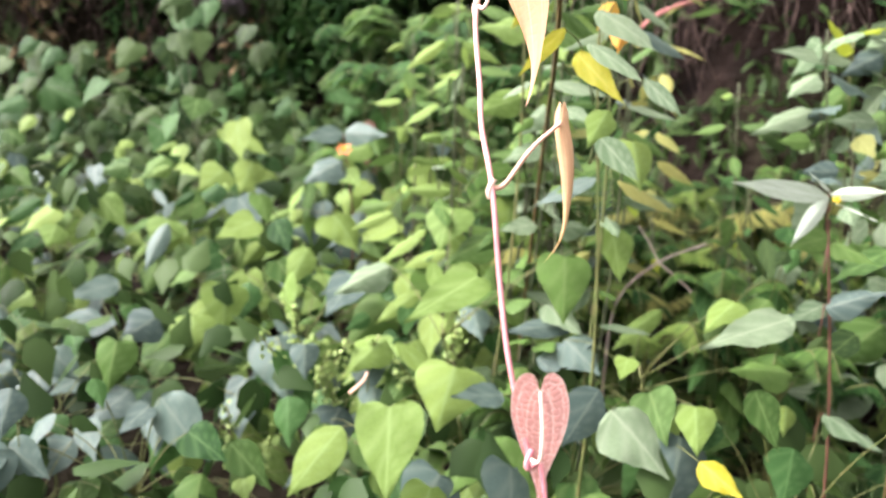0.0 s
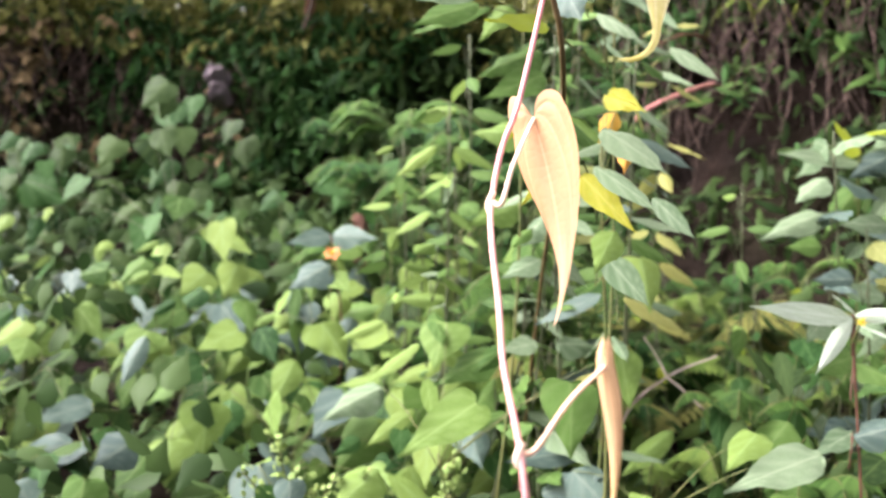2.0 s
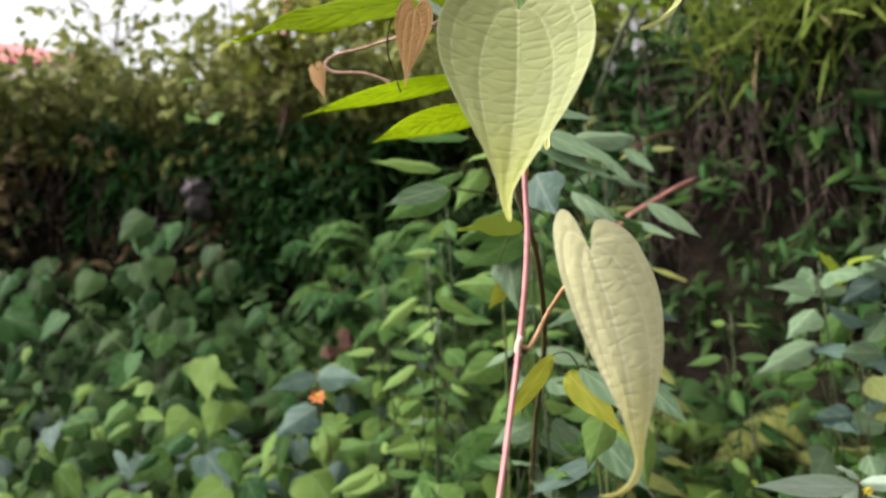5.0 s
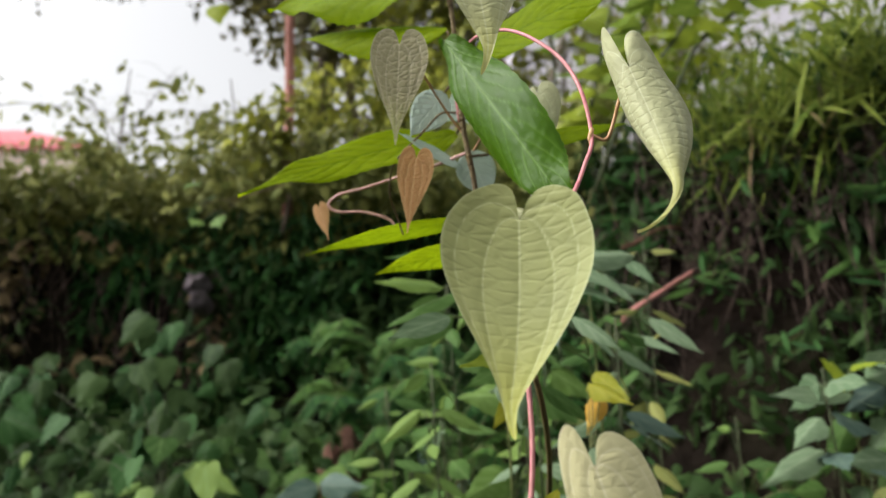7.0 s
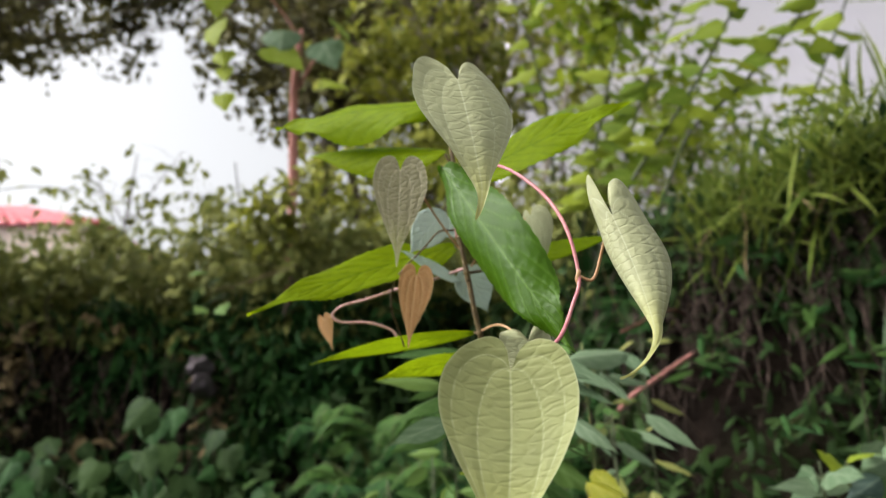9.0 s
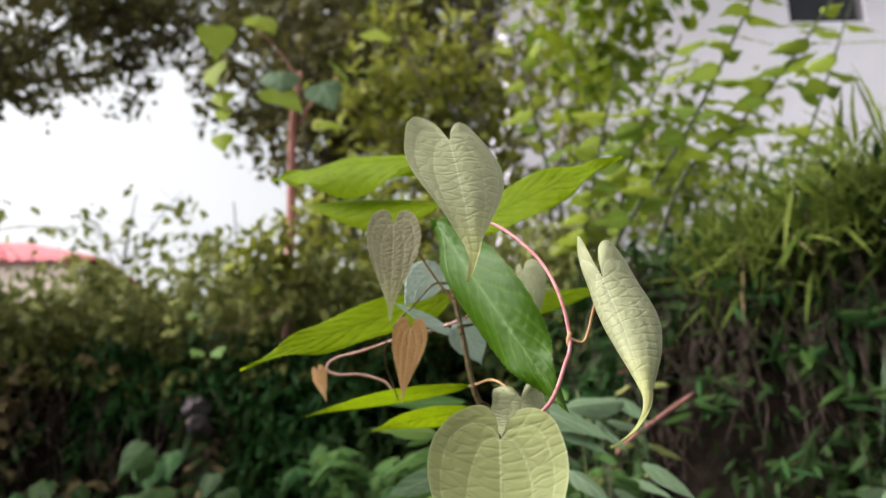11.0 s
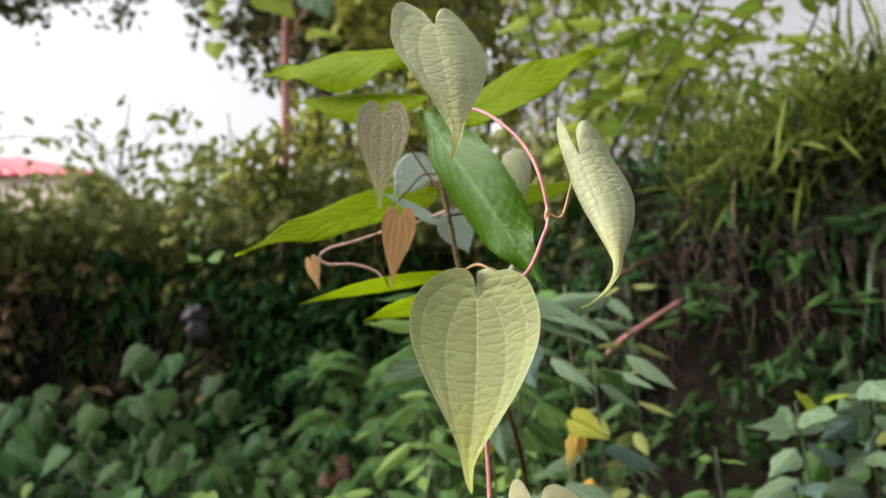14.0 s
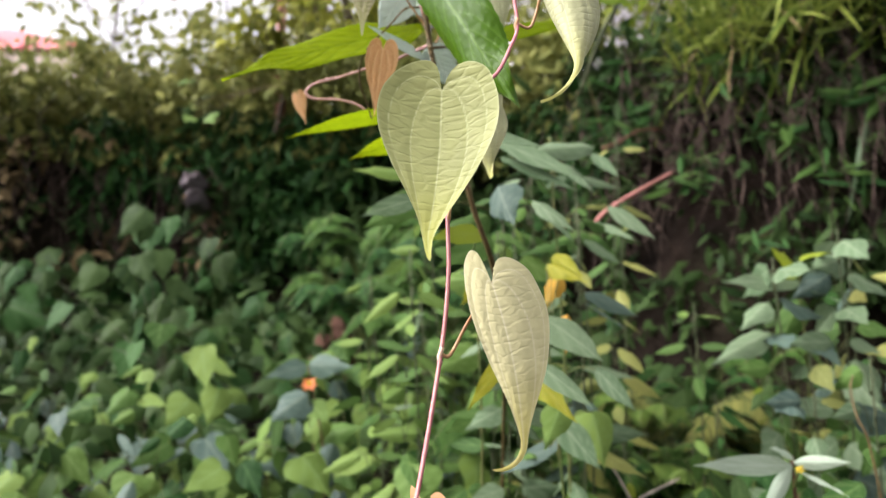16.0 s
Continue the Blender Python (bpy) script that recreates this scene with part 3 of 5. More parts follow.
vine_leaf(vine, "vine_pale", (0.0298, 0.4651, 1.6121), (0.0422, 0.4294, 1.5351), 0.0275, [(0.050, 0.53, 1.586), (0.043, 0.50, 1.602), (0.034, 0.476, 1.617)], "stem_tan", fold=(-27, 17), turn=-1, facing=(-0.02, -1, 0.15), cup=-0.10, hook=32, hook_at=0.79, stretch=1.2, bow=-0.009, ripple=0.06, seed=7, lobes=(1.19, 1.34), splay=(0.03, 0.11), arch=14, sides=(1.05, 0.92), label="pale green leaf at the top")

# the young shoot behind it
shoot = thing("young_vine", (-0.016, 0.72, 1.512), "young pinkish vine shoot coiled among shrub leaves", "vine")
child("stem", tube("stem", [(0.036, 0.665, 1.555), (0.015, 0.69, 1.553), (-0.002, 0.705, 1.5505), (-0.016, 0.72, 1.551), (-0.040, 0.72, 1.543), (-0.059, 0.72, 1.538), (-0.067, 0.72, 1.531), (-0.060, 0.72, 1.525), (-0.040, 0.72, 1.5245), (-0.022, 0.72, 1.519), (-0.016, 0.72, 1.512)], 0.0013, 0.001, M["stem_blush"]), shoot)
child("tendril", tube("tendril", [(0.028, 0.660, 1.582), (0.017, 0.66, 1.581), (0.006, 0.66, 1.569), (-0.014, 0.665, 1.548), (-0.018, 0.67, 1.528), (-0.013, 0.68, 1.512), (-0.009, 0.68, 1.500)], 0.0008, 0.0006, M["stem_brown"]), shoot)
vine_leaf(shoot, "vine_grey", (-0.008, 0.604, 1.609), (-0.010, 0.600, 1.542), 0.0180, [(0.034, 0.66, 1.565), (0.018, 0.65, 1.585), (0.0, 0.62, 1.606)], "stem_tan", fold=-5, cup=0.2, seed=8, label="greyish young leaf with pale veins")
vine_leaf(shoot, "vine_tan", (0.0012, 0.645, 1.5455), (-0.0045, 0.642, 1.494), 0.0122, [(-0.002, 0.703, 1.5505), (-0.001, 0.68, 1.552)], "stem_tan", fold=-8, cup=0.2, seed=9, label="small tan young leaf")
vine_leaf(shoot, "vine_tan", (-0.074, 0.72, 1.528), (-0.066, 0.717, 1.503), 0.0065, [(-0.060, 0.72, 1.525), (-0.067, 0.72, 1.5265)], "stem_tan", fold=-10, turn=20, seed=10, r=0.0007, label="tiny tan young leaf")
vine_leaf(shoot, "vine_pale", (0.078, 0.60, 1.575), (0.085, 0.595, 1.533), 0.014, [(0.04, 0.66, 1.555), (0.055, 0.63, 1.572)], "stem_tan", fold=-30, turn=40, seed=11, label="pale leaf half hidden")
vine_leaf(shoot, "vine_pale", (0.0705, 0.56, 1.487), (0.077, 0.55, 1.437), 0.0185, [(0.046, 0.65, 1.507), (0.057, 0.60, 1.503)], "stem_tan", fold=-14, turn=-8, ripple=0.24, seed=12, lobes=(1.5, 1.2), splay=(-0.3, 0.3), label="pale crumpled leaf")

# ---- the shrub that carries it ----
shrub = thing("shrub", (0.12, 1.20, 0.80), "slender shrub with toothed lance-shaped green leaves", "shrub")
child("stem", tube("stem", [(0.12, 1.20, 0.80), (0.12, 1.16, 1.02), (0.115, 1.02, 1.22), (0.102, 0.80, 1.32), (0.086, 0.69, 1.385), (0.069, 0.662, 1.43), (0.058, 0.655, 1.470), (0.045, 0.65, 1.505), (0.038, 0.65, 1.541), (0.032, 0.65, 1.574), (0.030, 0.65, 1.608), (0.026, 0.65, 1.645), (0.022, 0.65, 1.672)], 0.0023, 0.0017, M["stem_brown"], n=5), shrub)

for x, y, z in ((0.058, 0.655, 1.470), (0.045, 0.65, 1.505), (0.0365, 0.65, 1.548), (0.032, 0.65, 1.574), (0.030, 0.65, 1.610), (0.0235, 0.65, 1.661)):
    child("stem_node", tube("stem_node", [(x + 0.001, y, z - 0.006), (x, y - 0.0004, z), (x - 0.001, y, z + 0.005)], 0.0021, 0.0019, M["stem_brown"], bulges=((0.5, 1.45),)), shrub)


def shrub_leaf(joint, tip, half, mat="shrub", facing=(0, -0.5, 1), turn=0, root=None, seed=0, label="", outline=LANCE, relief=0.0009, **more):
    length = (Vector(tip) - Vector(joint)).length
    me = blade("leaf", M[mat], outline, length, half, along=144, across=30, relief=relief, ladder=9, veins=(), teeth=0.012, seed=seed, **more)
    child("leaf", me, shrub, label, leaf_pose(joint, tip, facing, turn))
    if root:
        child("leaf_stalk", tube("leaf_stalk", [root, joint], 0.0012, 0.0009, M["stem_brown"]), shrub)


shrub_leaf((0.018, 0.645, 1.673), (-0.128, 0.730, 1.706), 0.0245, facing=(0.1, -0.9, 0.45), curl=14, ripple=0.16, root=(0.023, 0.65, 1.66), seed=21, cup=-0.5)
shrub_leaf((0.022, 0.650, 1.637), (-0.098, 0.730, 1.678), 0.0195, facing=(0, -0.9, 0.5), curl=12, fold=-8, root=(0.028, 0.65, 1.625), seed=22, cup=-0.5)
shrub_leaf((0.040, 0.640, 1.6165), (0.145, 0.595, 1.658), 0.0205, facing=(0, -0.9, 0.5), curl=6, ripple=0.10, root=(0.029, 0.65, 1.615), seed=23)
shrub_leaf((0.029, 0.715, 1.583), (-0.106, 0.600, 1.523), 0.0215, facing=(-0.1, -0.85, 0.55), curl=8, root=(0.032, 0.65, 1.574), seed=24, ripple=0.10)
shrub_leaf((0.020, 0.600, 1.610), (0.082, 0.495, 1.481), 0.0220, "shrub_dark", outline=BROAD, relief=0.0008, facing=(-0.12, -1, -0.2), fold=(-4, -34), curl=12, root=(0.029, 0.65, 1.612), seed=25, ripple=0.2, label="large glossy dark green leaf")
shrub_leaf((0.032, 0.620, 1.612), (0.072, 0.585, 1.545), 0.0135, "shrub_dark", outline=OVATE, facing=(0.45, -0.9, 0.35), fold=(-10, -30), curl=10, root=(0.030, 0.65, 1.615), seed=35, ripple=0.16)
shrub_leaf((0.050, 0.660, 1.552), (0.165, 0.735, 1.604), 0.012, facing=(0, -0.7, 0.6), curl=6, root=(0.036, 0.65, 1.548), seed=26)
shrub_leaf((0.042, 0.665, 1.508), (-0.084, 0.730, 1.503), 0.0125, facing=(0, 0.3, 0.95), curl=8, root=(0.045, 0.65, 1.505), seed=27)
shrub_leaf((0.056, 0.690, 1.493), (-0.036, 0.795, 1.496), 0.0165, facing=(0, 0.5, 0.87), curl=8, root=(0.046, 0.65, 1.497), seed=28)
shrub_leaf((0.020, 0.67, 1.60), (-0.004, 0.66, 1.565), 0.0135, "pale_back", facing=(0.3, -0.9, 0.2), seed=29, root=(0.03, 0.65, 1.605), label="pale greyish leaf behind the stem")
shrub_leaf((0.045, 0.67, 1.60), (0.022, 0.68, 1.582), 0.016, "pale_back", facing=(0.2, -0.9, 0.4), seed=30, label="pale greyish leaf behind the stem")
shrub_leaf((0.032, 0.68, 1.548), (-0.012, 0.66, 1.568), 0.012, "pale_back", facing=(0.1, -0.6, 0.8), seed=31)
shrub_leaf((0.036, 0.68, 1.56), (0.052, 0.68, 1.525), 0.014, "pale_back", facing=(-0.2, -0.9, 0.4), seed=32)
shrub_leaf((0.060, 0.66, 1.49), (0.120, 0.63, 1.47), 0.011, "weed_white", facing=(0, -0.5, 0.8), seed=33, root=(0.05, 0.65, 1.495))


# ---- weeds: shared leaf blades ----
KINDS = {}
for key, outline, half in (("heart", WEEDY, 0.36), ("ovate", OVATE, 0.32), ("lance", LANCE, 0.17)):
    for n in range(3):
        for mat in ("weed", "weed_light", "weed_blue", "weed_white", "weed_sheen", "weed_deep", "yellow", "orange", "hedge", "under", "branch_leaf"):
            KINDS[key, mat, n] = blade("leaf", M[mat], outline, 1.0, half * (0.9 + 0.12 * n), along=15, across=4, fold=(-6 - 9 * n, 6 - 12 * n), curl=4 + 8 * n, ripple=0.07, seed=n, teeth=0.02 if key == "ovate" else 0.0)


def weed(name, base, label, category, leaves, stem_mat="stem_green", stem_top=None, group="", single=True):
    """A plant with single leaves: (joint, tip, half width, blade kind, material) each, on stalks from one stem."""
    ob = thing(name, base, label, category, group)
    tops = [Vector(l[0]) for l in leaves]
    top = Vector(stem_top) if stem_top else sum(tops, Vector()) / len(tops) + Vector((0, 0.05, 0.0))
    b = Vector(base)
    mid = b.lerp(top, 0.5) + Vector((0.02, 0.01, 0))
    stems = [([b, mid, top], 0.0021, 0.0012)]
    for joint in tops:
        h = min(0.95, max(0.25, (joint.z - 0.03 - b.z) / max(0.05, top.z - b.z)))
        root = b.lerp(top, h)
        stems.append(([root, root.lerp(joint, 0.55) + Vector((0, 0, 0.012)), joint], 0.0008, 0.0005))
    if single:
        child("stem", tube("stem", *stems[0], M[stem_mat]), ob)
        for points, r0, r1 in stems[1:]:
            child("leaf_stalk", tube("leaf_stalk", points, r0, r1, M[stem_mat], sides=5, n=3), ob)
    else:
        tagged(child("stem", tubes("stem", stems, M[stem_mat]), ob), kind="stuff")
    for n, (joint, tip, half, key, mat) in enumerate(leaves):
        length = (Vector(tip) - Vector(joint)).length
        base_half = {"heart": 0.36, "ovate": 0.32, "lance": 0.17}[key]
        m = leaf_pose(joint, tip, (rng.normal(-0.1, 0.3), -0.72, 0.62), rng.normal(0, 14), length)
        m = m @ Matrix.Diagonal((max(0.6, min(1.9, half / (base_half * length))), 1, 1, 1))
        child("leaf", KINDS[key, mat, n % 3], ob, "", m)
    return ob


# ---- plants that stand out ----
weed("broad_leaf_weed", (0.05, 1.05, 0.72), "tall weed with broad light green heart-shaped leaves", "weed", [
    ((0.053, 0.980, 1.084), (-0.022, 0.940, 1.034), 0.030, "heart", "weed_light"),
    ((0.144, 0.950, 1.116), (0.145, 0.910, 1.051), 0.030, "heart", "weed"),
    ((0.037, 0.920, 0.993), (0.023, 0.880, 0.936), 0.037, "heart", "weed_light"),
    ((-0.025, 0.880, 0.955), (-0.020, 0.840, 0.870), 0.042, "heart", "weed_light"),
    ((-0.074, 0.900, 0.924), (-0.121, 0.860, 0.862), 0.024, "lance", "weed_light"),
    ((-0.054, 1.100, 1.076), (-0.118, 1.060, 1.046), 0.021, "ovate", "weed_white"),
    ((0.200, 1.000, 1.146), (0.208, 0.960, 1.093), 0.026, "heart", "weed_light"),
    ((0.016, 1.150, 1.152), (0.003, 1.110, 1.102), 0.033, "heart", "weed_light"),
    ((0.054, 0.880, 0.904), (0.039, 0.840, 0.887), 0.018, "ovate", "weed"),
    ((-0.178, 0.920, 0.857), (-0.164, 0.880, 0.842), 0.015, "ovate", "weed_light"),
], "stem_green")
weed("broad_leaf_weed", (0.26, 0.95, 0.7), "weed with grey-green leaves and one yellow leaf", "weed", [
    ((0.349, 0.840, 1.084), (0.256, 0.800, 1.057), 0.023, "ovate", "weed_white"),
    ((0.307, 0.880, 1.091), (0.268, 0.840, 1.068), 0.018, "heart", "weed_light"),
    ((0.185, 0.820, 0.986), (0.239, 0.780, 0.942), 0.030, "ovate", "weed_white"),
    ((0.233, 0.880, 0.993), (0.245, 0.840, 0.951), 0.026, "heart", "weed"),
    ((0.274, 0.860, 0.987), (0.270, 0.820, 0.951), 0.020, "heart", "weed_light"),
    ((0.267, 0.800, 0.950), (0.297, 0.760, 0.934), 0.013, "ovate", "yellow"),
    ((0.212, 0.900, 1.022), (0.199, 0.860, 1.008), 0.014, "heart", "weed_light"),
    ((0.179, 0.860, 0.996), (0.146, 0.820, 0.948), 0.028, "lance", "weed_blue"),
    ((0.396, 0.950, 1.013), (0.323, 0.910, 1.027), 0.020, "ovate", "weed"),
    ((0.085, 0.850, 0.984), (0.036, 0.810, 0.989), 0.017, "ovate", "weed_blue"),
    ((0.129, 1.000, 0.992), (0.184, 0.960, 1.029), 0.019, "ovate", "weed_blue"),
    ((0.156, 0.980, 1.023), (0.190, 0.940, 0.997), 0.022, "ovate", "weed_blue"),
], "stem_green")
weed("tall_weed", (0.43, 0.92, 0.65), "tall red-stemmed weed with pointed grey-green leaves in whorls", "weed", [
    ((0.388, 0.885, 1.202), (0.284, 0.845, 1.209), 0.011, "lance", "weed_sheen"),
    ((0.388, 0.885, 1.202), (0.345, 0.845, 1.156), 0.007, "lance", "weed_sheen"),
    ((0.390, 0.885, 1.205), (0.426, 0.845, 1.213), 0.007, "lance", "weed_sheen"),
    ((0.394, 0.885, 1.197), (0.427, 0.845, 1.182), 0.007, "lance", "weed_sheen"),
    ((0.396, 0.900, 1.208), (0.362, 0.860, 1.227), 0.007, "lance", "weed_sheen"),
    ((0.404, 0.900, 1.091), (0.444, 0.860, 1.120), 0.016, "ovate", "weed_blue"),
    ((0.411, 0.920, 1.092), (0.359, 0.880, 1.076), 0.014, "ovate", "weed_white"),
    ((0.415, 0.900, 0.982), (0.469, 0.860, 0.961), 0.019, "ovate", "weed_white"),
    ((0.422, 0.950, 1.156), (0.459, 0.910, 1.144), 0.014, "ovate", "weed"),
    ((0.421, 0.950, 1.162), (0.358, 0.910, 1.147), 0.013, "ovate", "weed"),
], "stem_red", stem_top=(0.391, 0.892, 1.205))
weed("tall_weed", (0.55, 1.28, 0.8), "upright weed with opposite grey-green leaves", "weed", [
    ((0.521, 1.200, 1.388), (0.407, 1.160, 1.391), 0.017, "lance", "weed_white"),
    ((0.480, 1.200, 1.321), (0.390, 1.160, 1.287), 0.020, "ovate", "weed_white"),
    ((0.523, 1.200, 1.402), (0.480, 1.160, 1.436), 0.017, "ovate", "branch_leaf"),
    ((0.525, 1.200, 1.384), (0.568, 1.160, 1.361), 0.017, "ovate", "weed_white"),
    ((0.544, 1.250, 1.366), (0.487, 1.210, 1.293), 0.019, "ovate", "weed"),
    ((0.527, 1.200, 1.425), (0.545, 1.160, 1.434), 0.017, "ovate", "branch_leaf"),
    ((0.532, 1.200, 1.322), (0.562, 1.160, 1.278), 0.020, "ovate", "weed_blue"),
], "stem_green", stem_top=(0.525, 1.21, 1.42))
weed("yellowing_weed", (0.17, 0.92, 0.7), "leggy weed with yellowed and withered leaves", "weed", [
    ((0.118, 0.780, 1.305), (0.157, 0.740, 1.261), 0.0085, "ovate", "yellow"),
    ((0.123, 0.750, 1.310), (0.167, 0.710, 1.280), 0.010, "lance", "weed_white"),
    ((0.164, 0.850, 1.348), (0.159, 0.810, 1.319), 0.006, "ovate", "orange"),
    ((0.103, 0.750, 1.320), (0.067, 0.710, 1.275), 0.008, "lance", "yellow"),
    ((0.159, 0.850, 1.265), (0.139, 0.810, 1.230), 0.015, "ovate", "weed_light"),
    ((0.204, 0.950, 1.245), (0.212, 0.910, 1.198), 0.022, "heart", "weed_light"),
    ((0.160, 0.900, 1.244), (0.197, 0.860, 1.202), 0.017, "lance", "weed_white"),
    ((0.191, 0.850, 1.297), (0.219, 0.810, 1.265), 0.009, "lance", "weed_white"),
    ((0.154, 0.930, 1.400), (0.187, 0.890, 1.386), 0.008, "ovate", "yellow"),
    ((0.163, 0.950, 1.410), (0.190, 0.910, 1.385), 0.008, "ovate", "yellow"),
    ((0.171, 0.960, 1.389), (0.151, 0.920, 1.356), 0.008, "ovate", "orange"),
], "stem_green", stem_top=(0.15, 0.90, 1.34))
weed("flowering_weed", (-0.17, 1.55, 0.9), "weed with bluish leaves and a small orange flower", "weed", [
    ((-0.183, 1.490, 1.253), (-0.245, 1.450, 1.236), 0.021, "ovate", "weed_blue"),
    ((-0.178, 1.490, 1.253), (-0.104, 1.450, 1.255), 0.021, "ovate", "weed_blue"),
    ((-0.179, 1.490, 1.206), (-0.236, 1.450, 1.173), 0.032, "ovate", "weed_blue"),
    ((-0.178, 1.490, 1.192), (-0.138, 1.450, 1.167), 0.023, "ovate", "weed_light"),
    ((-0.182, 1.550, 1.075), (-0.274, 1.510, 1.088), 0.028, "ovate", "weed_blue"),
    ((-0.182, 1.600, 1.113), (-0.100, 1.560, 1.151), 0.029, "ovate", "weed"),
], "stem_red", stem_top=(-0.18, 1.50, 1.25))
weed("creeping_vine", (-0.45, 1.8, 0.98), "creeper with light green heart-shaped leaves", "vine", [
    ((-0.413, 1.700, 1.267), (-0.392, 1.660, 1.193), 0.033, "heart", "weed_light"),
    ((-0.428, 1.680, 1.174), (-0.462, 1.640, 1.134), 0.037, "heart", "weed_light"),
    ((-0.393, 1.700, 1.129), (-0.312, 1.660, 1.115), 0.031, "heart", "weed"),
    ((-0.522, 1.800, 1.311), (-0.518, 1.760, 1.263), 0.036, "heart", "weed"),
    ((-0.461, 1.800, 1.259), (-0.357, 1.760, 1.215), 0.029, "heart", "weed_light"),
    ((-0.655, 2.000, 1.450), (-0.637, 1.960, 1.384), 0.030, "heart", "weed_deep"),
    ((-0.667, 2.100, 1.530), (-0.636, 2.060, 1.461), 0.034, "heart", "weed_deep"),
    ((-0.988, 2.300, 1.428), (-0.959, 2.260, 1.361), 0.041, "heart", "weed_deep"),
    ((-1.024, 2.200, 1.342), (-0.919, 2.160, 1.298), 0.052, "heart", "weed_deep"),
    ((-0.571, 1.800, 1.273), (-0.571, 1.760, 1.219), 0.024, "heart", "weed_deep"),
    ((-0.296, 1.250, 1.014), (-0.285, 1.210, 0.952), 0.035, "heart", "weed_light"),
    ((-0.326, 1.200, 0.973), (-0.319, 1.160, 0.927), 0.031, "heart", "weed_light"),
    ((-0.297, 1.400, 1.100), (-0.347, 1.360, 1.071), 0.033, "heart", "weed_light"),
    ((-0.432, 1.400, 1.089), (-0.442, 1.360, 1.046), 0.032, "heart", "weed_light"),
    ((-0.173, 1.400, 1.120), (-0.120, 1.360, 1.074), 0.036, "heart", "weed_light"),
], "stem_dark")
weed("bushy_weed", (-0.35, 1.2, 0.8), "bushy weed with bluish-green pointed leaves", "weed", [
    ((-0.449, 1.250, 1.004), (-0.515, 1.210, 0.979), 0.021, "ovate", "weed_blue"),
    ((-0.451, 1.200, 0.962), (-0.528, 1.160, 0.927), 0.025, "ovate", "weed_blue"),
    ((-0.373, 1.200, 0.969), (-0.411, 1.160, 0.941), 0.028, "ovate", "weed_blue"),
    ((-0.319, 1.100, 0.888), (-0.338, 1.060, 0.849), 0.030, "ovate", "weed_blue"),
    ((-0.362, 1.080, 0.895), (-0.400, 1.040, 0.860), 0.027, "ovate", "weed_blue"),
    ((-0.487, 1.100, 0.909), (-0.473, 1.060, 0.876), 0.030, "ovate", "weed_blue"),
    ((-0.421, 1.100, 0.907), (-0.459, 1.060, 0.884), 0.022, "ovate", "weed_blue"),
    ((-0.221, 1.050, 0.908), (-0.208, 1.010, 0.869), 0.025, "ovate", "weed_blue"),
    ((-0.270, 1.020, 0.850), (-0.261, 0.980, 0.817), 0.025, "heart", "weed_light"),
    ((-0.465, 1.050, 0.816), (-0.484, 1.010, 0.792), 0.026, "ovate", "weed_blue"),
    ((-0.329, 1.000, 0.844), (-0.343, 0.960, 0.803), 0.031, "ovate", "weed_blue"),
    ((-0.661, 1.400, 0.969), (-0.657, 1.360, 0.938), 0.028, "ovate", "weed_light"),
    ((-0.657, 1.500, 1.056), (-0.734, 1.460, 1.055), 0.021, "ovate", "weed_light"),
], "stem_green")
weed("tall_weed", (0.17, 0.98, 0.74), "leggy weed with long greyish-green leaves", "weed", [
    ((0.103, 0.900, 1.507), (0.176, 0.860, 1.470), 0.009, "lance", "weed_white"),
    ((0.230, 1.000, 1.468), (0.274, 0.960, 1.432), 0.009, "lance", "weed_white"),
    ((0.131, 0.850, 1.457), (0.164, 0.810, 1.432), 0.008, "lance", "weed_white"),
    ((0.236, 1.150, 1.553), (0.264, 1.110, 1.518), 0.011, "lance", "weed_white"),
    ((0.153, 0.950, 1.458), (0.183, 0.910, 1.425), 0.007, "lance", "weed_white"),
    ((0.176, 0.950, 1.508), (0.199, 0.910, 1.481), 0.007, "lance", "weed_white"),
    ((0.223, 1.050, 1.454), (0.264, 1.010, 1.432), 0.008, "lance", "weed_white"),
    ((0.025, 0.850, 1.458), (-0.027, 0.810, 1.431), 0.014, "lance", "weed"),
    ((0.206, 0.950, 1.527), (0.130, 0.910, 1.525), 0.015, "lance", "weed_white"),
    ((0.100, 0.900, 1.523), (0.180, 0.860, 1.483), 0.016, "lance", "weed_white"),
    ((0.135, 0.800, 1.347), (0.184, 0.760, 1.315), 0.020, "lance", "weed_white"),
    ((0.095, 0.800, 1.464), (0.102, 0.760, 1.430), 0.018, "ovate", "weed_blue"),
    ((0.023, 0.800, 1.453), (-0.024, 0.760, 1.434), 0.012, "lance", "weed_white"),
], "stem_green", stem_top=(0.16, 0.96, 1.54))
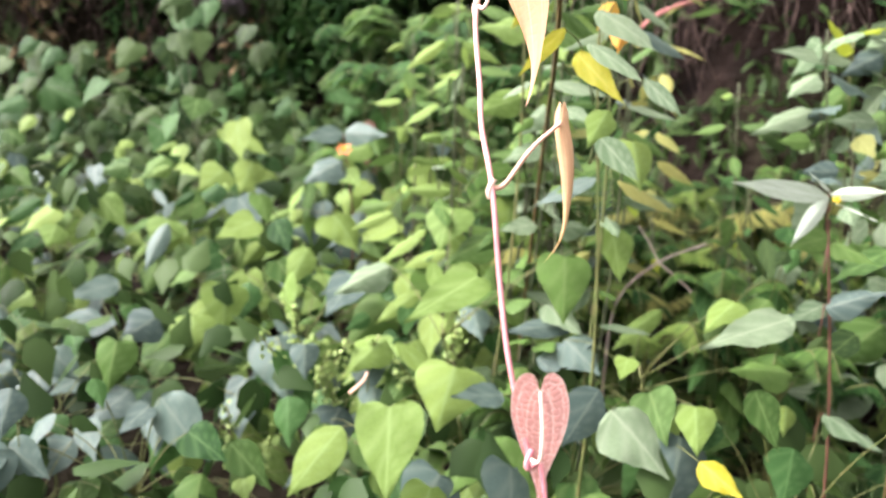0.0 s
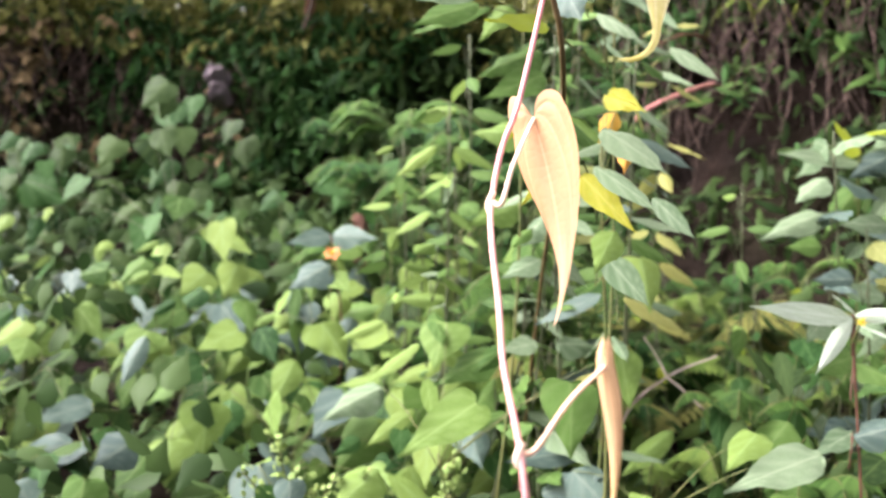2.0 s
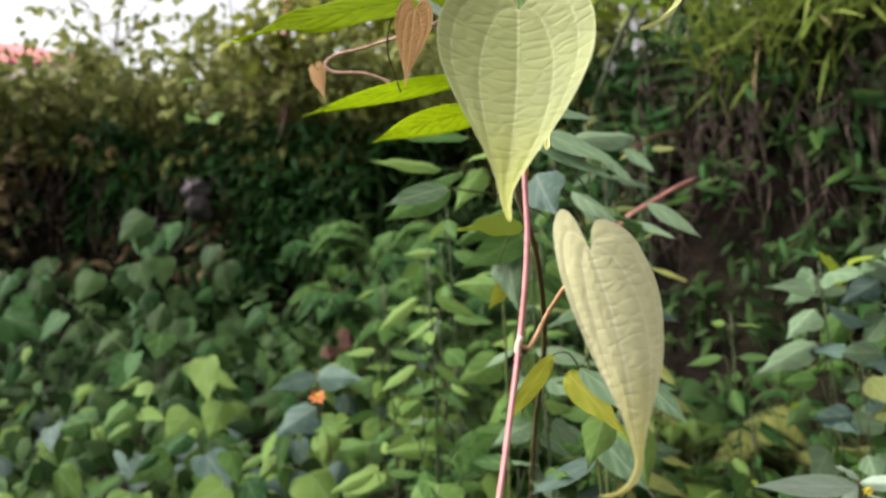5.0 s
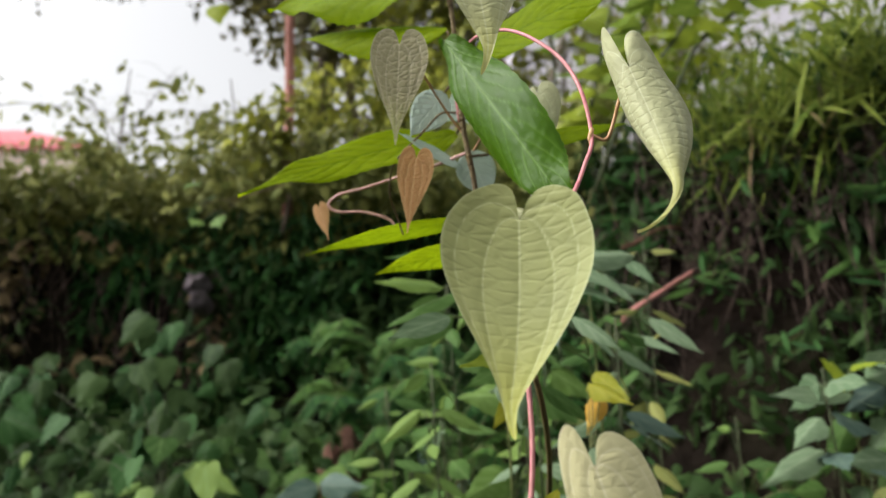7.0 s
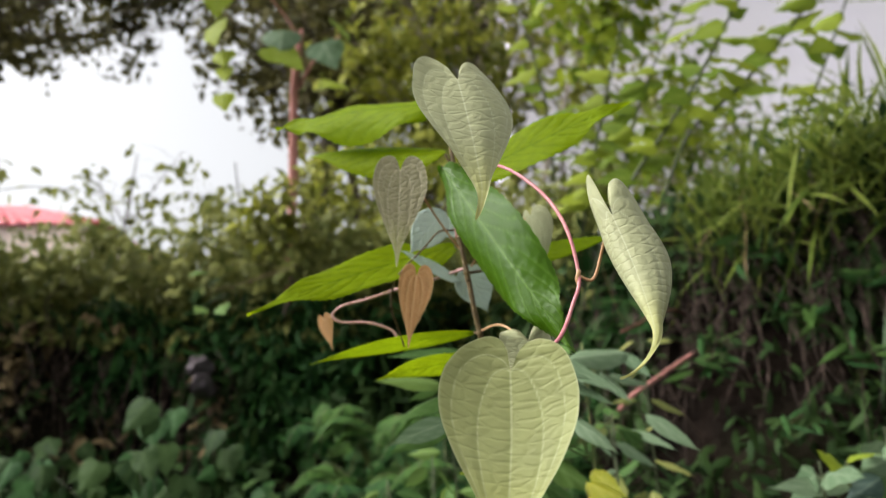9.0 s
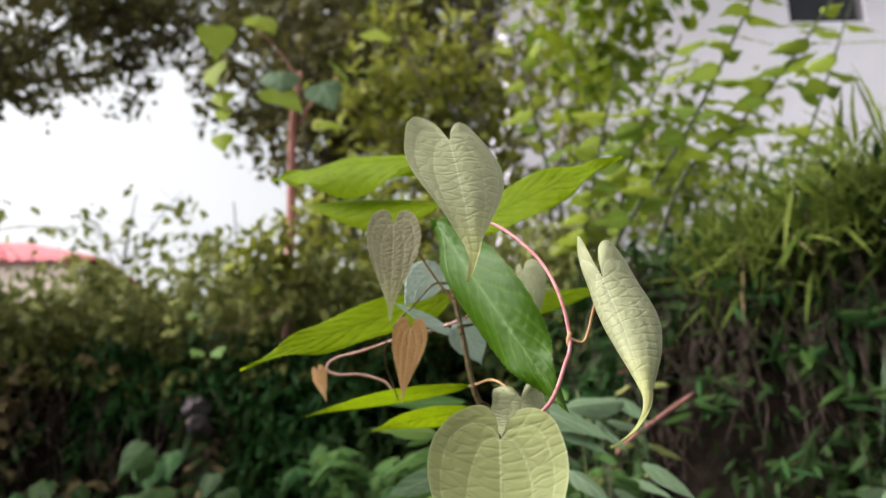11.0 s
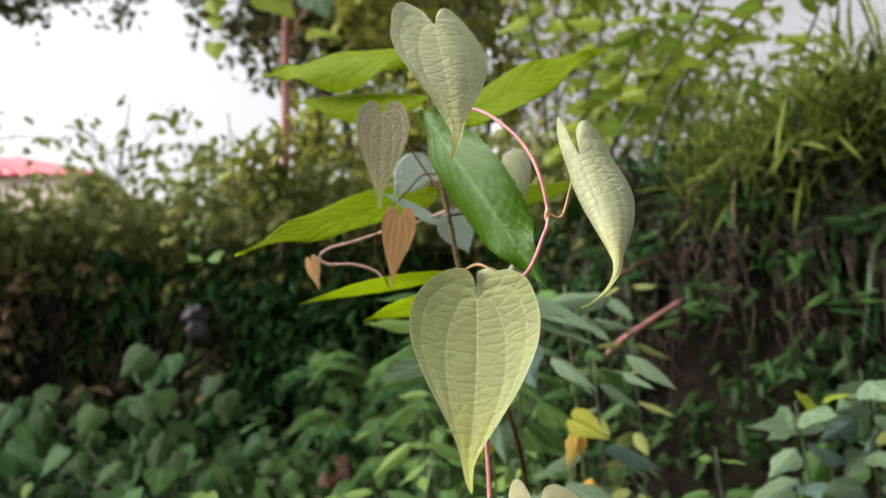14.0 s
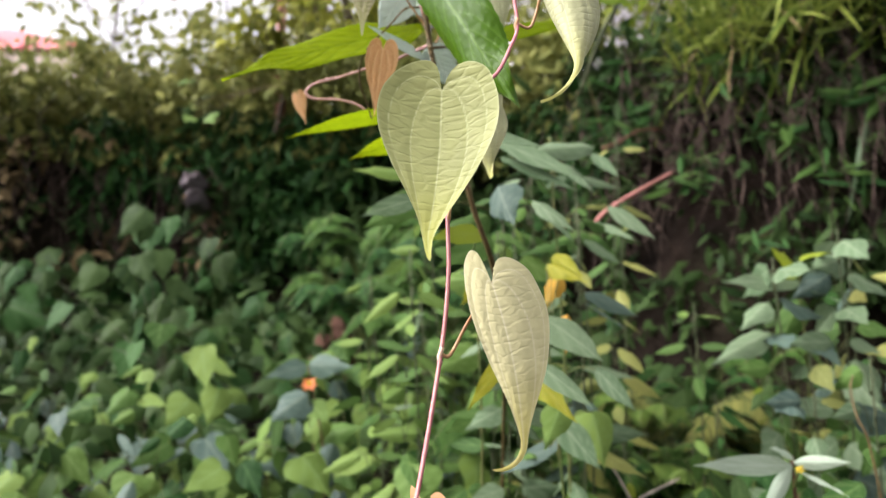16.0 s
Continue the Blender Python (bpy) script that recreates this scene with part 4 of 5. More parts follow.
weed("tall_weed", (0.07, 1.06, 0.74), "upright weed with long light green leaves behind the vine", "weed", [
    ((0.044, 1.000, 1.534), (-0.043, 0.970, 1.531), 0.012, "lance", "weed"),
    ((0.016, 1.000, 1.501), (-0.053, 0.970, 1.510), 0.013, "lance", "weed_light"),
    ((0.039, 1.000, 1.499), (-0.046, 0.970, 1.471), 0.014, "lance", "weed"),
    ((0.082, 1.000, 1.522), (0.040, 0.970, 1.505), 0.012, "lance", "weed_light"),
    ((0.059, 1.000, 1.502), (0.028, 0.960, 1.456), 0.015, "ovate", "weed_light"),
    ((0.095, 1.020, 1.460), (0.030, 0.980, 1.430), 0.022, "ovate", "weed"),
    ((0.100, 1.000, 1.430), (0.037, 0.970, 1.397), 0.022, "ovate", "weed"),
    ((0.092, 1.000, 1.393), (0.067, 0.970, 1.358), 0.009, "lance", "yellow"),
    ((0.085, 1.000, 1.420), (0.090, 0.960, 1.360), 0.020, "ovate", "weed_white"),
    ((0.080, 0.760, 1.419), (0.031, 0.720, 1.412), 0.009, "ovate", "branch_leaf"),
], "stem_green", stem_top=(0.075, 1.03, 1.53))
weed("climber", (-0.46, 2.74, 1.95), "climber with large heart-shaped leaves on a slender trunk", "vine", [
    ((-0.525, 2.600, 2.690), (-0.408, 2.560, 2.594), 0.072, "heart", "branch_leaf"),
    ((-0.366, 2.600, 2.707), (-0.314, 2.560, 2.601), 0.062, "heart", "weed_white"),
    ((-0.500, 2.620, 2.760), (-0.490, 2.580, 2.660), 0.060, "heart", "weed_white"),
    ((-0.707, 2.600, 2.912), (-0.689, 2.560, 2.770), 0.069, "heart", "branch_leaf"),
    ((-0.708, 2.600, 2.772), (-0.696, 2.560, 2.683), 0.053, "heart", "branch_leaf"),
    ((-0.676, 2.600, 2.683), (-0.662, 2.560, 2.616), 0.037, "heart", "branch_leaf"),
    ((-0.667, 2.600, 2.625), (-0.654, 2.560, 2.559), 0.033, "heart", "branch_leaf"),
    ((-0.668, 2.600, 2.539), (-0.649, 2.560, 2.466), 0.036, "heart", "branch_leaf"),
    ((-0.573, 2.600, 2.950), (-0.507, 2.560, 2.875), 0.058, "heart", "branch_leaf"),
    ((-0.226, 2.600, 2.883), (-0.133, 2.560, 2.829), 0.048, "heart", "branch_leaf"),
    ((-0.314, 2.600, 2.765), (-0.272, 2.560, 2.695), 0.048, "heart", "branch_leaf"),
    ((-0.362, 2.600, 2.582), (-0.269, 2.560, 2.549), 0.036, "heart", "branch_leaf"),
], "stem_brown", stem_top=(-0.45, 2.72, 2.9))
weed("sprig", (-0.42, 2.66, 2.02), "thin trailing stem with a few light green leaves", "weed", [
    ((-0.455, 1.750, 1.721), (-0.459, 1.710, 1.703), 0.018, "ovate", "weed_light"),
    ((-0.422, 1.750, 1.726), (-0.406, 1.710, 1.703), 0.018, "ovate", "weed_light"),
    ((-0.470, 1.750, 1.794), (-0.469, 1.710, 1.783), 0.018, "ovate", "weed_light"),
], "stem_brown", stem_top=(-0.45, 1.78, 1.76))

# creepers climbing the bank on the left, its shade put into their leaf colours
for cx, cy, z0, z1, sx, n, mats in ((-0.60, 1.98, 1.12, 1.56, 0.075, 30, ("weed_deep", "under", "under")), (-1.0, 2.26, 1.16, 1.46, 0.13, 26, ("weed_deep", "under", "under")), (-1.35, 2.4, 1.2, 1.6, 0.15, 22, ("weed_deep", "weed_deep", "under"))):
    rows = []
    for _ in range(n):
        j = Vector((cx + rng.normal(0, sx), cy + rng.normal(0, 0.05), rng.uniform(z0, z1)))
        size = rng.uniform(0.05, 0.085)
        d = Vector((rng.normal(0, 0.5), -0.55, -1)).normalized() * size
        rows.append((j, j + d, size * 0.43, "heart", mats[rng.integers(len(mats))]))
    weed("creeping_vine", (cx, cy + 0.06, ground_z(cx, cy + 0.06) - 0.02), "creeper with heart-shaped leaves climbing the bank, darkened for shade", "vine", rows, "stem_dark", single=False, stem_top=(cx - 0.02, cy + 0.06, z1))

# ---- random weeds of the slope ----


def strewn_weed(name, x, y, count, size, mats, keys, label, rise, radius=0.16):
    g = ground_z(x, y)
    leaves = []
    for _ in range(count):
        a, q = rng.uniform(0, 2 * math.pi), radius * math.sqrt(rng.uniform(0, 1))
        px, py = x + q * math.cos(a), y + q * math.sin(a)
        pz = slope(py) + rise * rng.uniform(0.05, 1.0) * (1 - 0.4 * (q / radius) ** 2) + 0.05 * noise.noise((px * 4, py * 4, 0.9))
        s = size * rng.uniform(0.5, 1.35)
        d = Vector((rng.normal(-0.1, 0.6), -rng.uniform(0.15, 0.9), -rng.uniform(0.35, 1.0))).normalized() * s
        joint = Vector((px, py, pz))
        key = keys[rng.integers(len(keys))]
        leaves.append((joint, joint + d, s * (0.37 if key == "heart" else 0.32 if key == "ovate" else 0.17) * rng.uniform(0.85, 1.15), key, mats[rng.integers(len(mats))]))
    return weed(name, (x, y, g - 0.02), label, "weed", leaves, group="weeds of the slope", single=y < 1.1)


def strew():
    count = 0
    for y in np.arange(0.84, 2.75, 0.16):
        for x in np.arange(-1.9, 1.7, 0.21):
            px, py = x + rng.uniform(-0.07, 0.07), y + rng.uniform(-0.06, 0.06)
            if abs(px) > 0.5 + 0.6 * py or py > bank_line(px) - 0.05:
                continue
            n = 26 if py < 2.0 else 22
            if px < -0.15 and py < 1.2:
                strewn_weed("broad_leaf_weed", px, py, n, 0.070, ("weed_blue", "weed_blue", "weed_deep", "weed", "weed_deep", "weed_blue"), ("heart", "ovate"), "bushy weed with bluish-green pointed leaves", 0.26)
            # close to the bank darker leaf colours are picked to carry its shade
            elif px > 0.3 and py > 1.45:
                strewn_weed("narrow_leaf_weed", px, py, n - 6, 0.05, ("weed_deep", "under", "under"), ("lance", "lance", "ovate"), "weed with narrow green leaves, darkened for shade", 0.3 + 0.16 * rng.uniform())
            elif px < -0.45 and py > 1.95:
                strewn_weed("heart_leaf_weed", px, py, int(rng.integers(8, 22)), 0.075, ("under", "under", "weed_deep"), ("heart", "heart", "ovate"), "low creeper with heart-shaped leaves, darkened for shade", rng.uniform(0.12, 0.34))
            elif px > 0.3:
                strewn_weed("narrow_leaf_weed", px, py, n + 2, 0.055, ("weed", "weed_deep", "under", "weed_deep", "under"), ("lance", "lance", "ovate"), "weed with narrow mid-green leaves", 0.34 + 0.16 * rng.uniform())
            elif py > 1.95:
                strewn_weed("heart_leaf_weed", px, py, int(rng.integers(7, 24)), 0.075, ("weed_deep", "under", "weed_deep", "weed", "weed_deep"), ("heart", "heart", "ovate"), "low creeper with heart-shaped leaves, darkened for shade", rng.uniform(0.12, 0.42))
            else:
                strewn_weed("heart_leaf_weed", px, py, n, 0.068, ("weed", "weed_light", "weed_light", "weed", "weed_blue", "weed_light", "weed_deep"), ("heart", "heart", "ovate", "lance"), "low creeper with green heart-shaped leaves", 0.27)
            if px > 0.12 and py < 1.35:
                strewn_weed("low_weed", px, py, 18, 0.06, ("weed", "weed_deep", "weed_light", "weed"), ("ovate", "heart", "lance"), "low weed with mixed green leaves", 0.2)
            count += 1
    return count


strew()


# ---- leaves beyond counting ----


def leaf_cloud(places, outline, half, material, along=4, across=1, name="foliage"):
    """Many small blades in one mesh: rows of (place, direction, facing, length)."""
    v0, f0, _ = blade_data(outline, 1.0, half, along=along, across=across, fold=-14, curl=25)
    f0 = np.array(f0)
    verts, faces, off = [], [], 0
    for place, d, up, s in places:
        y = d / np.linalg.norm(d)
        z = up - y * (up @ y)
        z = z / (np.linalg.norm(z) + 1e-9)
        x = np.cross(y, z)
        verts.append(place + s * (v0[:, :1] * x + v0[:, 1:2] * y + v0[:, 2:] * z))
        faces.append(f0 + off)
        off += len(v0)
    return mesh_of(name, np.vstack(verts), np.vstack(faces), material)


def rand_leaf(p, size, lo=0.6, hi=1.3, droop=0.5, spread=1.0):
    d = rng.normal(0, spread, 3) + np.array([0, -0.3, -droop])
    up = rng.normal(0, 0.45, 3) + np.array([0, -0.5, 0.8])
    return (np.array(p, float), d, up, size * rng.uniform(lo, hi))


# undergrowth below the weeds, its leaf colour darkened as shade in the gaps
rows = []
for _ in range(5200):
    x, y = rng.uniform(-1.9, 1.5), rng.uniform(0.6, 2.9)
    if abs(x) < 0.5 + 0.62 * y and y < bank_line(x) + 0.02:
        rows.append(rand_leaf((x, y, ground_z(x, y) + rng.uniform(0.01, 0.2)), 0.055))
tagged(new("undergrowth", leaf_cloud(rows, OVATE, 0.34, M["under"], name="undergrowth")), "dense green undergrowth on the slope, darkened for shade", "undergrowth", kind="stuff")


# hedge on the bank, hanging over its edge
def hedge_rows(n, x0, x1, hang, top, size, thick=0.5):
    out = []
    for _ in range(n):
        x = rng.uniform(x0, x1)
        f = bank_line(x)
        e = ground_z(x, f + 0.25)
        h = rng.uniform(-hang, top * (0.6 + 0.4 * step(-1.4, -1.0, x)) * (0.8 + 0.6 * noise.noise((x * 2.6, 5.1, 0.2))))
        y = f + rng.uniform(-0.16, thick) * (1 if h > 0 else 0.35)
        out.append(rand_leaf((x, y, e + h), size, droop=0.7))
    return out


def clumped(rows, scale, least):
    return [p for p in rows if noise.noise((p[0][0] * scale, p[0][1] * scale, p[0][2] * scale)) > least]


tagged(new("hedge", leaf_cloud(clumped(hedge_rows(17000, -2.6, 0.45, 0.15, 0.27, 0.042), 8.0, -0.05) + hedge_rows(8000, -1.45, 0.45, -0.05, 0.33, 0.045, 0.9) + hedge_rows(2500, -2.6, -1.4, 0.0, 0.22, 0.045, 0.9), OVATE, 0.3, M["hedge"], name="hedge")), "dark green tangled hedge hanging over the bank", "hedge", kind="stuff")
# growth on the bank face: leaf colours darkened to give the overhang's shade
tagged(new("fern_growth", leaf_cloud(clumped(hedge_rows(2600, -2.6, -0.55, 0.60, 0.02, 0.07), 6.0, 0.0) + clumped(hedge_rows(4800, -0.75, 0.5, 0.60, 0.02, 0.075), 6.0, -0.2), LANCE, 0.13, M["under"], name="fern_growth")), "hanging ferny growth on the bank face, darkened for shade", "fern", kind="stuff")


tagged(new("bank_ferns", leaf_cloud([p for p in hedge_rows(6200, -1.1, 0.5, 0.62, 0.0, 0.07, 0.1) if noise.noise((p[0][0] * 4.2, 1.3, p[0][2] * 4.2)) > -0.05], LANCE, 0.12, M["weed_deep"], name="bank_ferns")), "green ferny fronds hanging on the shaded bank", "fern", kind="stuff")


tagged(new("dead_leaves", leaf_cloud(clumped(hedge_rows(1700, -2.5, -0.6, 0.50, -0.06, 0.05, 0.1), 5.0, 0.08), OVATE, 0.32, M["dry"], name="dead_leaves")), "withered brown leaves caught on the dark bank", "dead leaves", kind="stuff")


# grass on the bank
def grass_rows(n, x0, x1, lean):
    out = []
    for _ in range(n):
        x = rng.uniform(x0, x1)
        f = bank_line(x)
        y = f + rng.uniform(-0.14, 0.9)
        e = ground_z(x, max(y, f + 0.22)) + rng.uniform(-0.16, 0.02 + 0.16 * step(0.6, 1.3, x))
        d = rng.normal(0, 0.55, 3) + np.array([-0.25, -0.5, lean])
        out.append((np.array([x, y, e]), d, rng.normal(0, 0.4, 3) + np.array([0, -0.4, 0.8]), rng.uniform(0.06, 0.19)))
    return out


tagged(new("bank_grass", leaf_cloud(grass_rows(16000, 0.6, 2.4, 0.35), LANCE, 0.029, M["grass"], along=6, name="bank_grass")), "bright green long grass arching over the bank", "grass", kind="stuff")
tagged(new("dry_grass", leaf_cloud(grass_rows(420, 0.3, 2.4, -1.2), LANCE, 0.018, M["dry"], along=5, name="dry_grass")), "dry brown grass hanging down the bank", "grass", kind="stuff")


def hollow(p):
    """Bank-face patch with thinned leaves, where the near-black earth gives the hollow's shade."""
    return ((p[0] - 0.62) / 0.24) ** 2 + ((p[2] - 1.45) / 0.24) ** 2 < 1


# weeds and creeper here also have the bank's shade in their leaf colour
tagged(new("bank_weeds", leaf_cloud([p for p in hedge_rows(9000, 0.3, 2.2, 0.72, 0.10, 0.055, 0.3) if noise.noise((p[0][0] * 4.5, 3.3, p[0][2] * 4.5)) > -0.2 and not (hollow(p[0]) and rng.uniform() < 0.5)], LANCE, 0.16, M["under"], name="bank_weeds")), "narrow-leaved weeds growing from the bank face, darkened for shade", "weeds", kind="stuff")


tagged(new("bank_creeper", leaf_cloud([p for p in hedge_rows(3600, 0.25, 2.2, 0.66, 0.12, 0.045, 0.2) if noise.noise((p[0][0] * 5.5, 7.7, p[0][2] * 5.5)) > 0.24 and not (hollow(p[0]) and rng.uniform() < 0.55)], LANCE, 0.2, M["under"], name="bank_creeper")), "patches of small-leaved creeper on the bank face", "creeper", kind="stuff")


# tufts of narrow leaves rooted in the bank face
for x, z, size, mats in ((0.52, 1.80, 0.12, ("weed", "weed_deep")), (0.60, 1.66, 0.10, ("weed", "weed_deep")), (0.70, 1.84, 0.13, ("weed", "weed_deep")), (0.76, 1.72, 0.12, ("weed", "weed_deep")), (0.84, 1.62, 0.11, ("weed", "weed_deep")), (0.90, 1.80, 0.13, ("weed", "weed_deep")), (0.98, 1.68, 0.12, ("weed", "under")), (1.04, 1.54, 0.11, ("weed", "weed_deep")), (1.10, 1.82, 0.13, ("weed", "weed_deep")), (1.18, 1.66, 0.12, ("weed_deep", "under")), (0.72, 1.50, 0.09, ("weed_deep", "under")), (0.42, 1.74, 0.10, ("weed", "weed_deep"))):
    y = bank_line(x) - 0.03
    rows = []
    for _ in range(16):
        j = Vector((x + rng.normal(0, 0.03), y - rng.uniform(0, 0.05), z + rng.normal(0, 0.025)))
        d = Vector((rng.normal(0, 0.9), -rng.uniform(0.2, 0.9), rng.uniform(-0.9, 0.5))).normalized() * size * rng.uniform(0.4, 0.9)
        rows.append((j, j + d, d.length * 0.05, "lance", mats[rng.integers(len(mats))]))
    weed("tuft", (x, y + 0.06, z - 0.05), "tuft of narrow green leaves on the bank face", "grass", rows, "stem_green", group="tufts on the bank", single=False, stem_top=(x, y, z))


# roots hanging down the cut face
def root_lines(n, x0, x1):
    out = []
    for _ in range(n):
        x = rng.uniform(x0, x1)
        f = bank_line(x)
        z = ground_z(x, f + 0.25) + rng.uniform(-0.2, 0.04)
        l = rng.uniform(0.12, 0.5)
        y = f + rng.uniform(-0.05, 0.03)
        pts = [(x + rng.normal(0, 0.02), y + 0.07, z + 0.02)] + [(x + rng.normal(0, 0.018) + 0.012 * k * rng.normal(0, 1), y - 0.02 * k + rng.normal(0, 0.01), z - l * k / 3) for k in (1, 2, 3)]
        r = rng.uniform(0.0007, 0.0028)
        out.append((pts, r, r * 0.5))
    return out


tagged(new("hanging_roots", tubes("hanging_roots", root_lines(560, 0.32, 1.9) + root_lines(230, -2.2, -0.6), M["root"])), "brown roots and dead stems hanging down the bank", "roots", kind="stuff")

# ---- the trees and thicket behind ----


def limb_tree(name, base, label, crown, radii, leaf_mat, bark, radius, crown_n, leaf_size, seed, limbs_n=16, outline=OVATE, half=0.32, category="tree"):
    """A tapered trunk with limbs and twigs, and a crown of single leaves in uneven clumps round the twig ends."""
    r = np.random.default_rng(seed)
    ob = thing(name, base, label, category)
    b, c, q = np.array(base, float), np.array(crown, float), np.array(radii, float)
    trunk = [b + (0, 0, -0.1), b * 0.65 + c * 0.35 + r.normal(0, 0.03, 3), b * 0.25 + c * 0.75 + r.normal(0, 0.04, 3), c + (0, 0, 0.6 * q[2])]
    child("trunk", tube("trunk", trunk, radius, radius * 0.25, M[bark], sides=12), ob)
    line = spline(trunk, 10)
    twigs, ends = [], []
    for _ in range(limbs_n):
        d = r.normal(0, 1, 3)
        e = c + q * d / np.linalg.norm(d) * r.uniform(0.45, 0.95)
        s = line[int(r.uniform(0.55, 0.95) * (len(line) - 1))]
        mid = (s + e) / 2 + (0, 0, 0.06 * q[2])
        child("limb", tube("limb", [s, mid, e], radius * 0.32, radius * 0.08, M[bark], sides=6, n=4), ob)
        for _ in range(11):
            k = s + (e - s) * r.uniform(0.4, 1.0)
            w = k + r.normal(0, 0.24, 3) * q
            twigs.append(([k, (k + w) / 2 + (0, 0, 0.02), w], radius * 0.08, radius * 0.03))
            ends.append(w)
        ends.append(e)
    tagged(child("twig_growth", tubes("twig_growth", twigs, M[bark], sides=4), ob), kind="stuff")
    rows = []
    for _ in range(crown_n):
        e = ends[r.integers(len(ends))]
        p = e + r.normal(0, 0.075, 3) * q
        d = r.normal(0, 1, 3) + np.array([0, -0.2, -0.6])
        rows.append((p, d, r.normal(0, 0.6, 3) + np.array([0, 0, 0.7]), leaf_size * r.uniform(0.6, 1.3)))
    child("crown", leaf_cloud(rows, outline, half, M[leaf_mat], name="crown"), ob)
    return ob


limb_tree("tree", (-1.3, 6.4, 1.9), "dark broad-crowned tree behind the hedge", (-0.55, 6.2, 5.1), (1.25, 1.1, 1.15), "tree", "bark", 0.13, 7000, 0.085, 3, 20)
limb_tree("tree", (-4.4, 6.4, 1.9), "dark tree with an overhanging crown", (-3.6, 6.0, 5.15), (0.95, 0.9, 0.95), "tree", "bark", 0.12, 3600, 0.085, 4)
limb_tree("tree", (-9.0, 7.6, 1.9), "tall dark tree, its crown hanging over", (-2.35, 7.0, 5.85), (1.4, 1.0, 0.68), "tree", "bark", 0.06, 4400, 0.085, 14)
limb_tree("tree", (0.15, 4.8, 1.9), "leafy olive-green small tree hung with vines", (0.0, 4.6, 3.45), (0.75, 0.5, 0.95), "thicket", "bark_pale", 0.035, 2300, 0.075, 5)
limb_tree("tree", (-0.45, 5.4, 1.9), "leafy dark small tree behind the hedge", (-0.66, 5.2, 4.0), (0.52, 0.5, 0.85), "tree", "bark", 0.05, 2200, 0.075, 6)
limb_tree("tree", (0.8, 5.5, 1.9), "thin olive-green tree in front of the white house", (0.74, 5.3, 4.1), (0.6, 0.4, 0.9), "thicket", "bark_pale", 0.025, 1300, 0.06, 28)
limb_tree("bush", (1.3, 5.2, 2.0), "loose bush with light green leaves", (1.2, 5.0, 3.2), (0.8, 0.5, 0.85), "thicket", "bark_pale", 0.02, 1300, 0.05, 8, category="bush")
limb_tree("bush", (0.9, 3.3, 2.0), "loose bush with light green leaves", (0.93, 3.2, 2.62), (0.42, 0.3, 0.46), "branch_leaf", "bark_pale", 0.012, 800, 0.05, 18, category="bush")
limb_tree("bush", (-0.1, 3.3, 1.95), "olive-green bush behind the bank", (-0.1, 3.3, 2.40), (0.45, 0.3, 0.36), "thicket", "bark", 0.02, 2200, 0.05, 9, category="bush")
limb_tree("bush", (-1.7, 3.2, 1.9), "thin twiggy bush with small dark leaves against the sky", (-1.6, 3.1, 2.35), (0.4, 0.25, 0.26), "hedge", "bark", 0.008, 60, 0.05, 10, 4, category="bush")
limb_tree("bush", (-1.15, 3.2, 1.9), "thin twiggy bush with small dark leaves against the sky", (-1.1, 3.1, 2.35), (0.36, 0.25, 0.30), "hedge", "bark", 0.008, 110, 0.045, 11, 5, category="bush")
limb_tree("bush", (-0.75, 3.1, 1.9), "thin twiggy bush with small dark leaves against the sky", (-0.72, 3.0, 2.3), (0.3, 0.25, 0.26), "hedge", "bark", 0.008, 110, 0.045, 12, 6, category="bush")
limb_tree("tree", (-0.5, 5.8, 1.9), "thin dark tree leaning into the sky gap", (-1.28, 5.6, 4.2), (0.36, 0.3, 0.5), "tree", "bark", 0.02, 480, 0.075, 41, 9)
limb_tree("bush", (-0.46, 2.62, 1.95), "low leafy bush at the foot of the slender trunk", (-0.43, 2.6, 2.14), (0.18, 0.12, 0.14), "thicket", "bark", 0.006, 200, 0.045, 43, 7, category="bush")
limb_tree("tree", (0.42, 6.6, 1.9), "thin dark tree beside the white house", (0.42, 6.4, 4.6), (0.5, 0.4, 1.3), "tree", "bark", 0.03, 700, 0.075, 47, 14)

limb_tree("tree", (0.28, 3.5, 1.95), "thin tree with hanging yellow-green leaves before the house", (0.66, 3.25, 3.45), (0.36, 0.3, 0.42), "branch_leaf", "bark_pale", 0.012, 480, 0.075, 52, 14)

pole = thing("young_tree", (-0.47, 2.75, 1.9), "slender young tree trunk with reddish bark", "tree")
child("trunk", tube("trunk", [(-0.47, 2.75, 1.85), (-0.466, 2.72, 2.3), (-0.468, 2.70, 2.60), (-0.460, 2.70, 2.72), (-0.452, 2.70, 2.80)], 0.017, 0.008, M["bark_red"], sides=12), pole)
child("branch", tube("branch", [(-0.455, 2.705, 2.60), (-0.40, 2.72, 2.72), (-0.33, 2.74, 2.80)], 0.006, 0.003, M["bark_red"]), pole)
child("branch", tube("branch", [(-0.455, 2.70, 2.77), (-0.52, 2.69, 2.87), (-0.60, 2.66, 2.95)], 0.003, 0.002, M["bark_red"]), pole)


